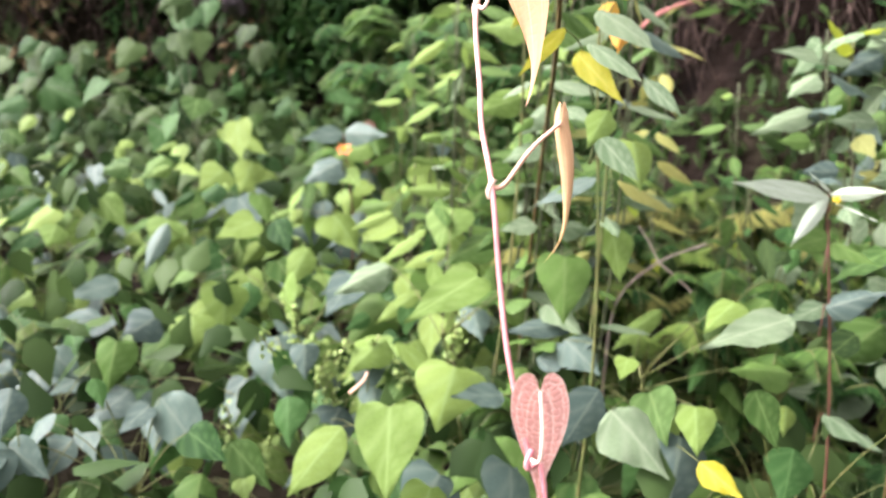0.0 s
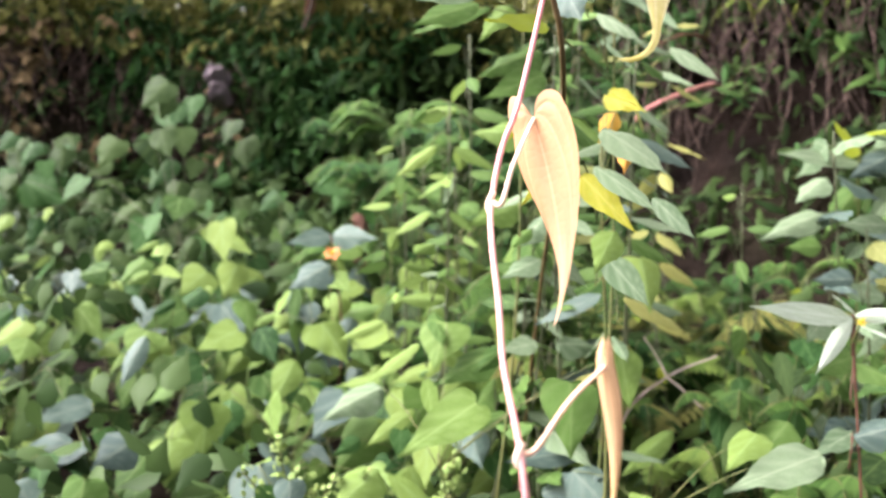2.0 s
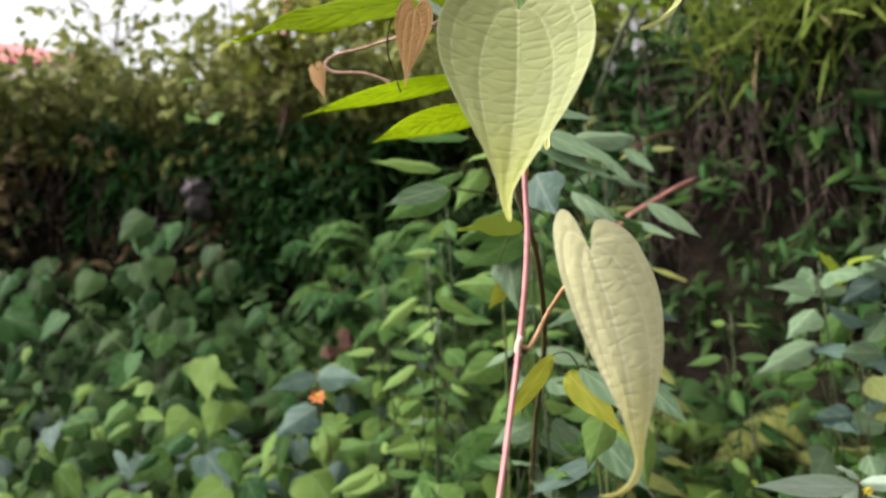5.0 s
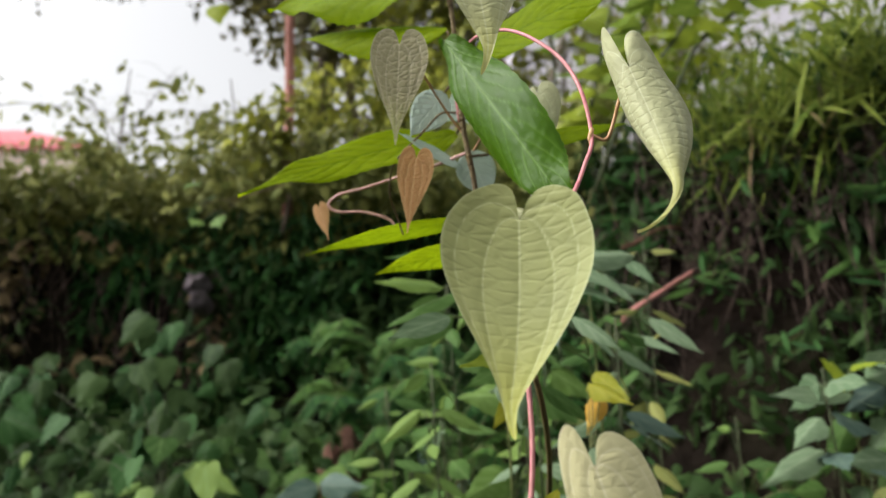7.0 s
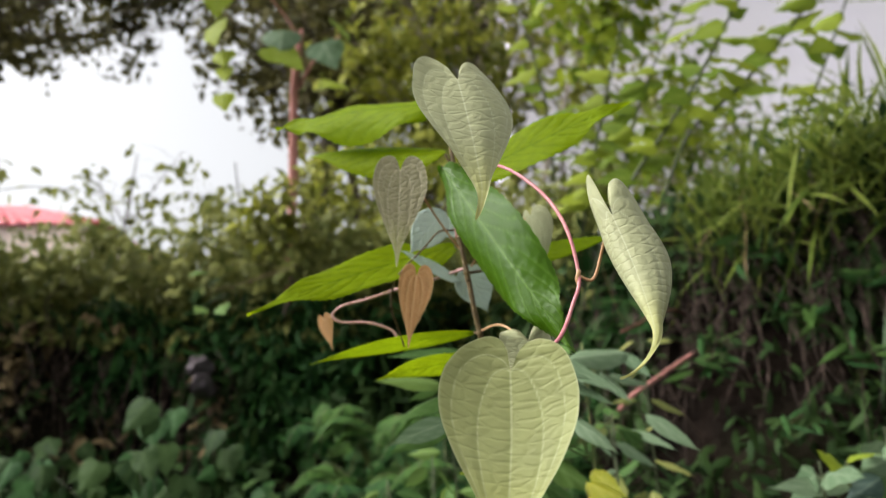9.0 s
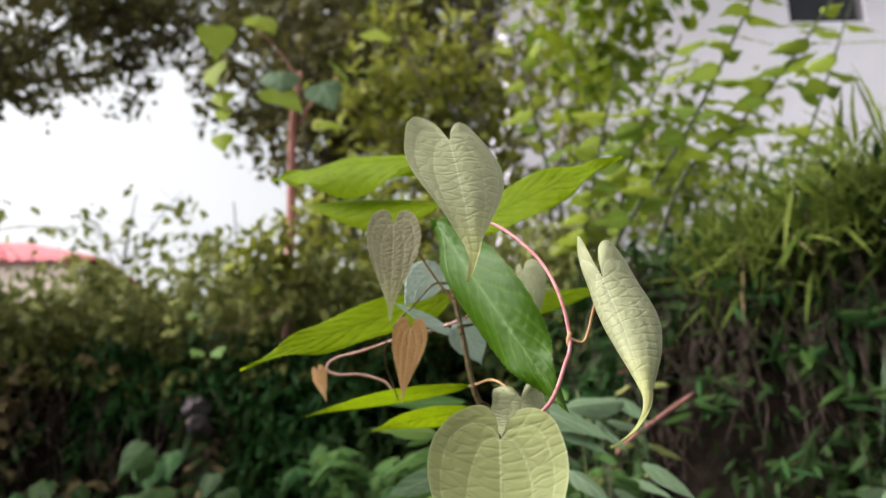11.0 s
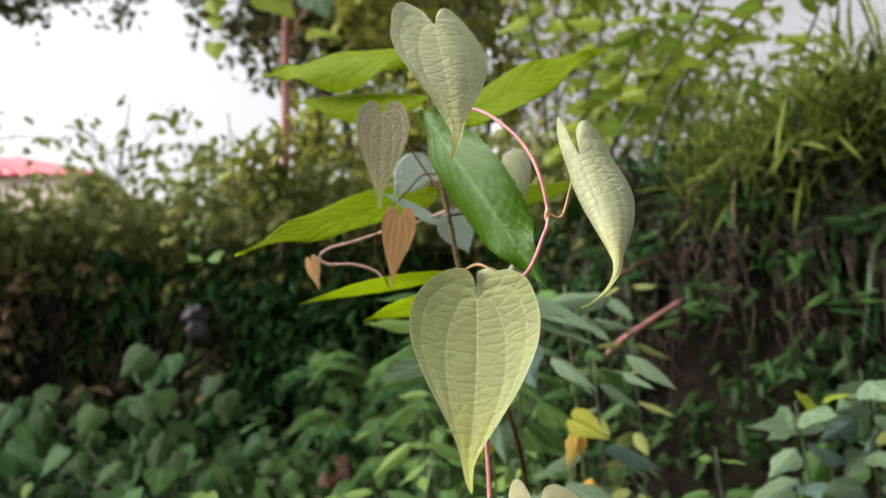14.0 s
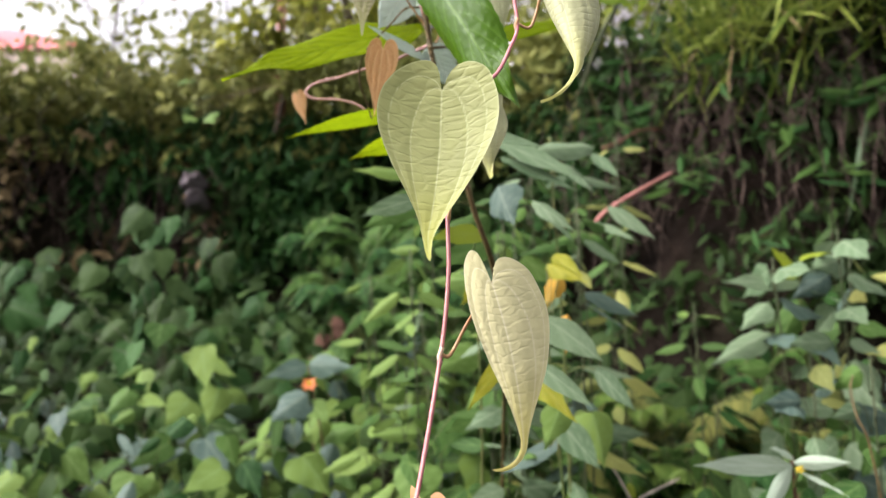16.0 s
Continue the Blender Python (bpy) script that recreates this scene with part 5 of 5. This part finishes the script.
def arching_branch(base, points, n, size, label):
    """A green shoot of the bank with single leaves in two rows."""
    ob = thing("arching_shoot", base, label, "shrub", "arching shoots on the bank")
    line = [base, *points]
    child("stem", tube("stem", line, 0.0055, 0.0025, M["stem_dark"]), ob)
    pts = spline(line, 10)
    for k in range(n):
        i = int((0.25 + 0.75 * k / n) * (len(pts) - 2))
        p = pts[i]
        d = pts[i + 1] - p
        side = 1 if k % 2 else -1
        out = np.array([side * rng.uniform(0.6, 1.0), rng.uniform(-0.5, 0.3), rng.uniform(-0.5, 0.45)])
        s = size * rng.uniform(0.5, 1.2)
        m = leaf_pose(p, p + out, (0, -0.75, 0.6), rng.normal(0, 15), s)
        child("leaf", KINDS["ovate", "branch_leaf", k % 3], ob, "", m)


arching_branch((0.36, 2.1, 1.85), [(0.42, 2.0, 2.014), (0.589, 2.0, 2.263), (0.70, 2.0, 2.46), (0.80, 2.0, 2.65), (0.86, 2.02, 2.76)], 26, 0.10, "long green shoot with pointed leaves arching upward")
arching_branch((0.52, 2.2, 1.95), [(0.60, 2.1, 2.186), (0.72, 2.1, 2.30), (0.823, 2.1, 2.408), (0.93, 2.1, 2.54), (1.03, 2.1, 2.68)], 24, 0.10, "long green shoot with pointed leaves arching upward")
arching_branch((0.36, 2.7, 1.95), [(0.33, 2.6, 2.40), (0.29, 2.6, 2.64), (0.193, 2.6, 2.997)], 14, 0.10, "thin dark shoot with sparse leaves")
arching_branch((0.36, 2.3, 1.95), [(0.383, 2.2, 2.135), (0.43, 2.2, 2.34), (0.488, 2.2, 2.56)], 26, 0.095, "leafy green shoot with crowded leaves")
arching_branch((0.50, 2.5, 2.0), [(0.52, 2.45, 2.25), (0.60, 2.42, 2.5), (0.72, 2.4, 2.75)], 24, 0.10, "leafy green shoot with crowded leaves")
arching_branch((0.95, 2.5, 2.0), [(1.0, 2.4, 2.3), (1.1, 2.38, 2.55), (1.22, 2.36, 2.85)], 18, 0.11, "leafy green shoot with crowded leaves")

# red bare stems in front of the bank
bare = thing("bare_stem", (0.66, 2.32, 1.70), "bare reddish stem leaning out of the bank", "stem")
child("stem", tube("stem", [(0.66, 2.32, 1.70), (0.56, 2.05, 1.655), (0.457, 1.88, 1.598), (0.375, 1.80, 1.549), (0.345, 1.79, 1.52)], 0.0052, 0.004, M["bark_red"]), bare)
child("side_stem", tube("side_stem", [(0.66, 2.32, 1.70), (0.58, 2.15, 1.765), (0.475, 1.97, 1.74), (0.41, 1.90, 1.70), (0.375, 1.88, 1.685)], 0.004, 0.003, M["stem_red"]), bare)

# ---- houses ----


def box_data(x0, x1, y0, y1, z0, z1):
    v = [(x, y, z) for z in (z0, z1) for y in (y0, y1) for x in (x0, x1)]
    return v, [(0, 2, 3, 1), (4, 5, 7, 6), (0, 1, 5, 4), (1, 3, 7, 5), (3, 2, 6, 7), (2, 0, 4, 6)]


def box(name, dims, material, parent, label=""):
    return child(name, mesh_of(name, *box_data(*dims), material, smooth=False), parent, label)


def wall_with_hole(name, x0, x1, z0, z1, y0, y1, hole, material, parent):
    """A wall in the xz plane from y0 to y1 with one opening through it, in one mesh."""
    hx0, hx1, hz0, hz1 = hole
    rings = [[(x0, z0), (x1, z0), (x1, z1), (x0, z1)], [(hx0, hz0), (hx1, hz0), (hx1, hz1), (hx0, hz1)]]
    verts = [(x, y, z) for y in (y0, y1) for ring in rings for x, z in ring]
    faces = []
    for k in range(4):
        n = (k + 1) % 4
        faces += [(k, n, 4 + n, 4 + k), (8 + n, 8 + k, 12 + k, 12 + n), (n, k, 8 + k, 8 + n), (4 + k, 4 + n, 12 + n, 12 + k)]
    return child(name, mesh_of(name, verts, faces, material, smooth=False), parent)


house = thing("house", (4.0, 9.0, 1.9), "plain white-plastered house on the bank", "house")
HOLE = (3.85, 4.72, 6.56, 7.10)
wall_with_hole("wall", 0.7, 8.0, 1.7, 7.9, 9.0, 9.25, HOLE, M["plaster"], house)
box("side_wall", (0.7, 0.95, 9.25, 14.0, 1.7, 7.9), M["plaster"], house)
box("side_wall", (7.75, 8.0, 9.25, 14.0, 1.7, 7.9), M["plaster"], house)
box("rear_wall", (0.95, 7.75, 13.75, 14.0, 1.7, 7.9), M["plaster"], house)
box("roof", (0.3, 8.4, 8.5, 14.4, 7.9, 8.08), M["frame_grey"], house, "flat grey roof slab")
win = box("window", (HOLE[0] + 0.05, HOLE[1] - 0.05, 9.14, 9.16, HOLE[2] + 0.05, HOLE[3] - 0.05), M["dark_glass"], house, "dark window")
for dims in ((HOLE[0], HOLE[1], 9.10, 9.18, HOLE[2], HOLE[2] + 0.05), (HOLE[0], HOLE[1], 9.10, 9.18, HOLE[3] - 0.05, HOLE[3]), (HOLE[0], HOLE[0] + 0.05, 9.10, 9.18, HOLE[2] + 0.05, HOLE[3] - 0.05), (HOLE[1] - 0.05, HOLE[1], 9.10, 9.18, HOLE[2] + 0.05, HOLE[3] - 0.05)):
    box("window_frame", dims, M["frame_grey"], win)

cottage = thing("cottage", (-8.6, 15.0, 1.9), "cream cottage with a red sheet-metal roof", "house")
box("wall", (-11.9, -5.9, 14.08, 18.1, 1.8, 5.34), M["plaster_warm"], cottage)


def sheet_roof(x0, x1, y0, y1, z0, z1, material, hip):
    """One slope of corrugated sheet, shorter at the ridge by hip at each end: waves along the ridge, thin but solid."""
    n, verts, faces = 140, [], []
    for t in (0.0, -0.03):
        for k in range(n + 1):
            x, q = x0 + (x1 - x0) * k / n, x0 + hip + (x1 - x0 - 2 * hip) * k / n
            w = 0.02 * math.sin(k * math.pi / 2.5)
            verts += [(x, y0, z0 + w + t), (q, y1, z1 + w + t)]
    m = 2 * (n + 1)
    for k in range(n):
        a = 2 * k
        faces += [(a, a + 2, a + 3, a + 1), (m + a, m + a + 1, m + a + 3, m + a + 2), (a, m + a, m + a + 2, a + 2), (a + 1, a + 3, m + a + 3, m + a + 1)]
    faces += [(0, 1, m + 1, m), (m - 2, 2 * m - 2, 2 * m - 1, m - 1)]
    return mesh_of("roof", verts, faces, material)


child("roof", sheet_roof(-12.4, -5.5, 14.0, 16.3, 5.32, 6.30, M["roof_red"], 2.5), cottage)
child("roof", sheet_roof(-12.4, -5.5, 18.6, 16.3, 5.32, 6.30, M["roof_red"], 2.5), cottage)
for x0, x1 in ((-12.4, -9.9), (-5.5, -8.0)):
    v = [(x0, 14.0, 5.33), (x0, 18.6, 5.33), (x1, 16.3, 6.31), (x0, 14.0, 5.29), (x0, 18.6, 5.29), (x1, 16.3, 6.27)]
    child("roof_hip", mesh_of("roof_hip", v, [(0, 1, 2), (5, 4, 3), (0, 3, 4, 1), (1, 4, 5, 2), (2, 5, 3, 0)], M["roof_red"], smooth=False), cottage)

# ---- small things ----


def flower(at, petals, r, material, stem_from, label):
    ob = thing("flower", stem_from, label, "flower")
    child("stem", tube("stem", [stem_from, (Vector(stem_from) + Vector(at)) / 2, at], 0.0012, 0.001, M["stem_green"]), ob)
    for k in range(petals):
        a = 2 * math.pi * k / petals
        child("petal", blade("petal", material, OVATE, r, r * 0.35, along=6, across=2, curl=20), ob, "", leaf_pose(at, Vector(at) + Vector((math.cos(a), -0.5 + 0.2 * math.sin(a), math.sin(a) * 0.6)), (0, -1, 0.6)))
    v, f = tube_data([Vector(at) + Vector((0, 0.003, 0)), Vector(at) + Vector((0, -0.004, 0.002))], r * 0.3, r * 0.22, 8, 3)
    child("flower_head", mesh_of("flower_head", v, f, M["petal_yellow"]), ob)


flower((-0.172, 1.46, 1.225), 6, 0.015, M["petal_orange"], (-0.178, 1.50, 1.15), "small orange flower on a thin green stem")
flower((0.392, 0.875, 1.200), 5, 0.006, M["petal_yellow"], (0.391, 0.887, 1.18), "small yellow flower head among grey-green leaves")


def flower_spikes(at, n, label):
    """A cluster of small pale green flower spikes."""
    base = Vector((at[0], at[1] + 0.05, ground_z(at[0], at[1] + 0.05)))
    ob = thing("flowering_spike", base, label, "weed")
    lines, beads = [], []
    for _ in range(n):
        e = Vector(at) + Vector((rng.normal(0, 0.03), rng.normal(0, 0.015), rng.normal(0, 0.025)))
        s = Vector((at[0], at[1] + 0.03, at[2] - 0.08))
        lines.append(([base if not lines else s, s + Vector((0, 0, 0.01)), s.lerp(e, 0.6), e], 0.0016, 0.001))
        for k in range(34):
            p = s.lerp(e, 0.4 + 0.6 * k / 33)
            beads.append(rand_leaf(np.array(p) + rng.normal(0, 0.005, 3), 0.0085))
    child("stem", tubes("stem", lines, M["stem_green"]), ob)
    tagged(child("bloom", leaf_cloud(beads, OVATE, 0.45, M["flower_green"], name="bloom"), ob), kind="stuff")


flower_spikes((-0.13, 1.0, 1.00), 5, "pale green flower spikes among the weeds")
flower_spikes((-0.10, 1.02, 0.955), 4, "pale green flower spikes among the weeds")
flower_spikes((0.01, 1.05, 0.99), 4, "pale green flower spikes among the weeds")
flower_spikes((-0.2, 1.0, 0.87), 3, "pale green flower spikes among the weeds")


def stone(at, size, seed, label, material="stone"):
    bm = bmesh.new()
    bmesh.ops.create_icosphere(bm, subdivisions=3, radius=1.0)
    for v in bm.verts:
        k = 1 + 0.35 * noise.noise(v.co * 1.4 + Vector((seed, 0, 0))) + 0.1 * noise.noise(v.co * 4)
        v.co = Vector((v.co.x * size[0], v.co.y * size[1], v.co.z * size[2])) * k
    me = bpy.data.meshes.new("stone")
    bm.to_mesh(me)
    bm.free()
    me.materials.append(M[material])
    ob = new("stone", me)
    ob.matrix_world = Matrix.Translation(at)
    tagged(ob, label, "stone")


stone((-0.705, 2.66, 1.705), (0.026, 0.10, 0.034), 5, "grey-pink stone sticking out of the bank")
stone((-0.690, 2.65, 1.655), (0.020, 0.10, 0.040), 9, "pinkish stone wedged in the bank")
stone((-0.225, 2.2, 1.17), (0.06, 0.06, 0.13), 7, "reddish-brown clod of earth among the weeds", "clay")


def fern(base, fronds, length, mat, label, up=0.6):
    """A fern: arching fronds with two rows of narrow leaflets."""
    ob = thing("fern", base, label, "fern", "ferns on the slope")
    b = np.array(base, float)
    foot = (b[0], b[1] + 0.02, ground_z(b[0], b[1] + 0.02) - 0.01)
    if foot[2] < b[2]:
        child("stem", tube("stem", [foot, (np.array(foot) + b) / 2 + (0.004, 0.006, 0), b], 0.0022, 0.0016, M["stem_green"], sides=6, n=3), ob)
    for k in range(fronds):
        a = rng.uniform(-math.pi, 0) if k % 3 else rng.uniform(0, 2 * math.pi)
        l = length * rng.uniform(0.7, 1.15)
        out = np.array([math.cos(a), 0.8 * math.sin(a), 0.0])
        line = spline([b, b + out * l * 0.35 + (0, 0, up * l * 0.75), b + out * l * 0.75 + (0, 0, up * l * 0.95), b + out * l + (0, 0, up * l * 0.6)], 9)
        rows = []
        for i in range(5, len(line) - 1):
            d = line[i + 1] - line[i]
            side = np.cross(d, (0, 0, 1))
            side /= np.linalg.norm(side) + 1e-9
            s = l * 0.26 * math.sin(math.pi * (0.12 + 0.85 * i / len(line)))
            for q in (-1, 1):
                rows.append((line[i], q * side + 0.5 * d / np.linalg.norm(d) + np.array([0, 0, -0.25]), np.array([0, -0.3, 1.0]), s))
        frond = child("frond", leaf_cloud(rows, LANCE, 0.12, M[mat], name="frond"), ob)
        child("midrib", tube("midrib", line, 0.0016, 0.0006, M["stem_green"], sides=5, n=1), frond)


for x, y, n, l, mat in ((-0.16, 2.05, 7, 0.20, "weed"), (0.05, 1.75, 8, 0.22, "weed"), (0.04, 1.62, 7, 0.18, "weed"), (0.52, 1.45, 8, 0.2, "weed_light"), (0.38, 1.55, 7, 0.2, "weed"), (-0.13, 1.92, 6, 0.17, "weed"), (0.20, 1.25, 7, 0.2, "weed"), (0.30, 1.35, 7, 0.22, "hedge"), (0.62, 1.62, 8, 0.22, "hedge"), (0.48, 1.72, 7, 0.22, "hedge"), (0.75, 1.5, 8, 0.2, "weed")):
    z = {0.05: 1.34, 0.04: 1.30, -0.16: 1.36, 0.20: 1.14}.get(x, ground_z(x, y) + 0.14)
    fern((x, y, z - 0.05), n, l, mat, "feathery green fern among the weeds")

for x, y, z, l, mat in ((0.06, 1.60, 1.36, 0.17, "weed"), (0.0, 1.74, 1.40, 0.18, "weed_deep"), (-0.06, 1.90, 1.43, 0.18, "weed"), (-0.15, 2.02, 1.46, 0.18, "weed"), (0.13, 1.56, 1.33, 0.16, "weed_deep"), (-0.22, 2.08, 1.42, 0.17, "weed_deep"), (0.02, 1.50, 1.28, 0.15, "weed"), (0.10, 1.72, 1.44, 0.17, "weed"), (-0.10, 1.72, 1.32, 0.16, "weed_deep"), (0.20, 1.66, 1.42, 0.16, "weed")):
    fern((x, y, z - 0.05), 8, l, mat, "tall feathery fern below the bank", 0.75)

# feathery weeds that fill the slope in front of the hollow
for k in range(42):
    x, y = 0.16 + 0.60 * (k % 6) / 5 + rng.normal(0, 0.05), 1.05 + 0.10 * (k // 6) + rng.normal(0, 0.03)
    z = ground_z(x, y) + rng.uniform(0.10, 0.24)
    fern((x, y, z), 6, rng.uniform(0.08, 0.12), ("weed", "weed_light", "weed", "weed_deep", "weed_deep")[k % 5], "feathery mid-green weed on the slope", 0.75)

twig = thing("dry_twig", (0.24, 1.17, 0.95), "forked dry pale brown twig among the weeds", "twig")
for pts, r0, r1 in (([(0.24, 1.17, 0.80), (0.235, 1.17, 0.98), (0.245, 1.17, 1.055), (0.287, 1.15, 1.106), (0.351, 1.17, 1.134)], 0.003, 0.0022), ([(0.287, 1.15, 1.106), (0.31, 1.135, 1.088), (0.329, 1.12, 1.071)], 0.0022, 0.0014), ([(0.287, 1.15, 1.106), (0.276, 1.17, 1.13), (0.266, 1.2, 1.149)], 0.002, 0.0012)):
    child("branch", tube("branch", pts, r0 * 0.7, r1 * 0.7, M["bark_pale"], sides=7, n=5), twig)

bud = thing("flower_bud", (-0.061, 1.0, 0.76), "slender cream flower bud on a thin stem", "flower")
child("stem", tube("stem", [(-0.061, 1.02, 0.76), (-0.06, 1.0, 0.93), (-0.061, 0.99, 0.963)], 0.001, 0.0008, M["stem_green"]), bud)
child("bud", tube("bud", [(-0.061, 0.99, 0.963), (-0.065, 0.983, 0.954), (-0.078, 0.977, 0.941)], 0.0014, 0.0022, M["stem_peach"]), bud)


def upright_weed(x, y, top, size, mats, key, label, lean=(0.0, 0.0), first=0.35):
    """A straight weed with leaves in opposite pairs up its stem."""
    g = ground_z(x, y)
    b, t = Vector((x, y, g - 0.02)), Vector((x + lean[0], y + lean[1], top))
    leaves = []
    nodes = max(3, int((top - g) * (1 - first) / 0.04))
    for k in range(nodes):
        h = first + (1 - first) * (k + 0.6) / nodes
        p = b.lerp(t, h)
        a = (k % 2) * math.pi / 2 + rng.normal(0, 0.35)
        for q in (0, math.pi):
            d = Vector((math.cos(a + q), math.sin(a + q), 0))
            s = size * rng.uniform(0.5, 1.2) * (1.15 - 0.45 * h)
            joint = p + d * 0.012
            tip = joint + (d + Vector((0, -0.15, rng.uniform(-0.75, 0.1)))).normalized() * s
            leaves.append((joint, tip, s * {"ovate": 0.3, "lance": 0.16, "heart": 0.38}[key], key, mats[rng.integers(len(mats))]))
    weed("tall_weed", b, label, "weed", leaves, "stem_dark", stem_top=t, group="upright weeds", single=False)


FRESH = ("weed", "branch_leaf", "weed", "weed_deep", "under")
GREYISH = ("weed_white", "weed", "hedge", "weed_blue")
for x, y, top, size, mats, key in (
    (0.24, 1.22, 1.55, 0.085, GREYISH, "lance"), (0.18, 1.02, 1.47, 0.08, GREYISH, "lance"), (0.31, 1.40, 1.62, 0.08, ("weed", "hedge"), "lance"),
    (0.13, 1.00, 1.30, 0.075, ("weed", "weed_white"), "ovate"), (0.62, 1.28, 1.44, 0.085, GREYISH, "ovate"), (0.74, 1.36, 1.50, 0.085, GREYISH, "ovate"),
    (0.50, 1.10, 1.30, 0.08, GREYISH, "ovate"), (0.68, 1.15, 1.36, 0.08, ("weed", "weed_white"), "ovate"), (0.40, 1.30, 1.36, 0.07, ("weed", "weed_light"), "lance"),
    (0.02, 1.30, 1.36, 0.075, ("weed", "weed_white"), "lance"), (-0.06, 1.52, 1.38, 0.07, ("weed", "weed_light"), "lance"), (0.86, 1.48, 1.55, 0.08, ("weed", "hedge"), "ovate"),
    (0.03, 1.26, 1.54, 0.09, ("weed", "weed_light"), "lance"), (0.10, 1.12, 1.50, 0.085, ("weed_white", "weed"), "lance"), (0.16, 1.32, 1.60, 0.09, ("weed", "weed_white"), "lance"),
    (0.50, 1.16, 1.42, 0.095, ("weed_white", "weed", "weed_blue"), "ovate"), (0.58, 1.20, 1.46, 0.095, ("weed_white", "weed_blue"), "ovate"), (0.55, 1.06, 1.30, 0.09, ("weed_white", "weed"), "ovate"),
    (0.06, 1.14, 1.45, 0.085, ("weed_light", "weed"), "ovate"), (-0.01, 1.18, 1.43, 0.08, ("weed_light", "weed"), "lance"), (0.13, 1.22, 1.48, 0.08, ("weed", "weed_light"), "ovate"), (-0.06, 1.34, 1.40, 0.08, ("weed", "weed_light"), "lance"),
    (0.33, 1.28, 1.16, 0.06, FRESH, "lance"), (0.42, 1.35, 1.20, 0.06, FRESH, "lance"), (0.36, 1.48, 1.24, 0.06, FRESH, "lance"), (0.50, 1.42, 1.22, 0.06, FRESH, "lance"),
    (0.45, 1.22, 1.12, 0.06, FRESH, "lance"), (0.56, 1.30, 1.16, 0.06, FRESH, "lance"), (0.60, 1.48, 1.24, 0.06, FRESH, "lance"), (0.28, 1.42, 1.20, 0.06, FRESH, "lance"),
):
    upright_weed(x, y, top, size, mats, key, "upright weed with opposite pointed leaves", (rng.normal(0, 0.02), rng.normal(0, 0.02)))


# a drooping strap leaf on the bank and a dry stalk beside the tall weed
strap = thing("strap_leaf_plant", (0.93, 1.93, 1.66), "long bluish-green strap leaf drooping from the bank", "grass")
v, fc, vein = blade_data(LANCE, 0.30, 0.0075, along=16, across=2, fold=-25, curl=70)
child("leaf", mesh_of("leaf", v, fc, M["weed_white"], vein), strap, "", leaf_pose((0.93, 1.84, 1.80), (0.80, 1.66, 1.60), (-0.3, -0.8, 0.5)))
child("leaf_base", tube("leaf_base", [(0.93, 1.93, 1.66), (0.94, 1.88, 1.74), (0.93, 1.84, 1.80)], 0.004, 0.003, M["stem_green"]), strap)
stalk = thing("dry_stalk", (0.50, 0.93, 0.72), "bent dry brown stalk beside a tall weed", "stalk")
child("stem", tube("stem", [(0.50, 0.93, 0.72), (0.495, 0.92, 1.10), (0.482, 0.92, 1.213), (0.474, 0.93, 1.243), (0.474, 0.945, 1.27), (0.479, 0.95, 1.285)], 0.0014, 0.0010, M["stem_brown"]), stalk)
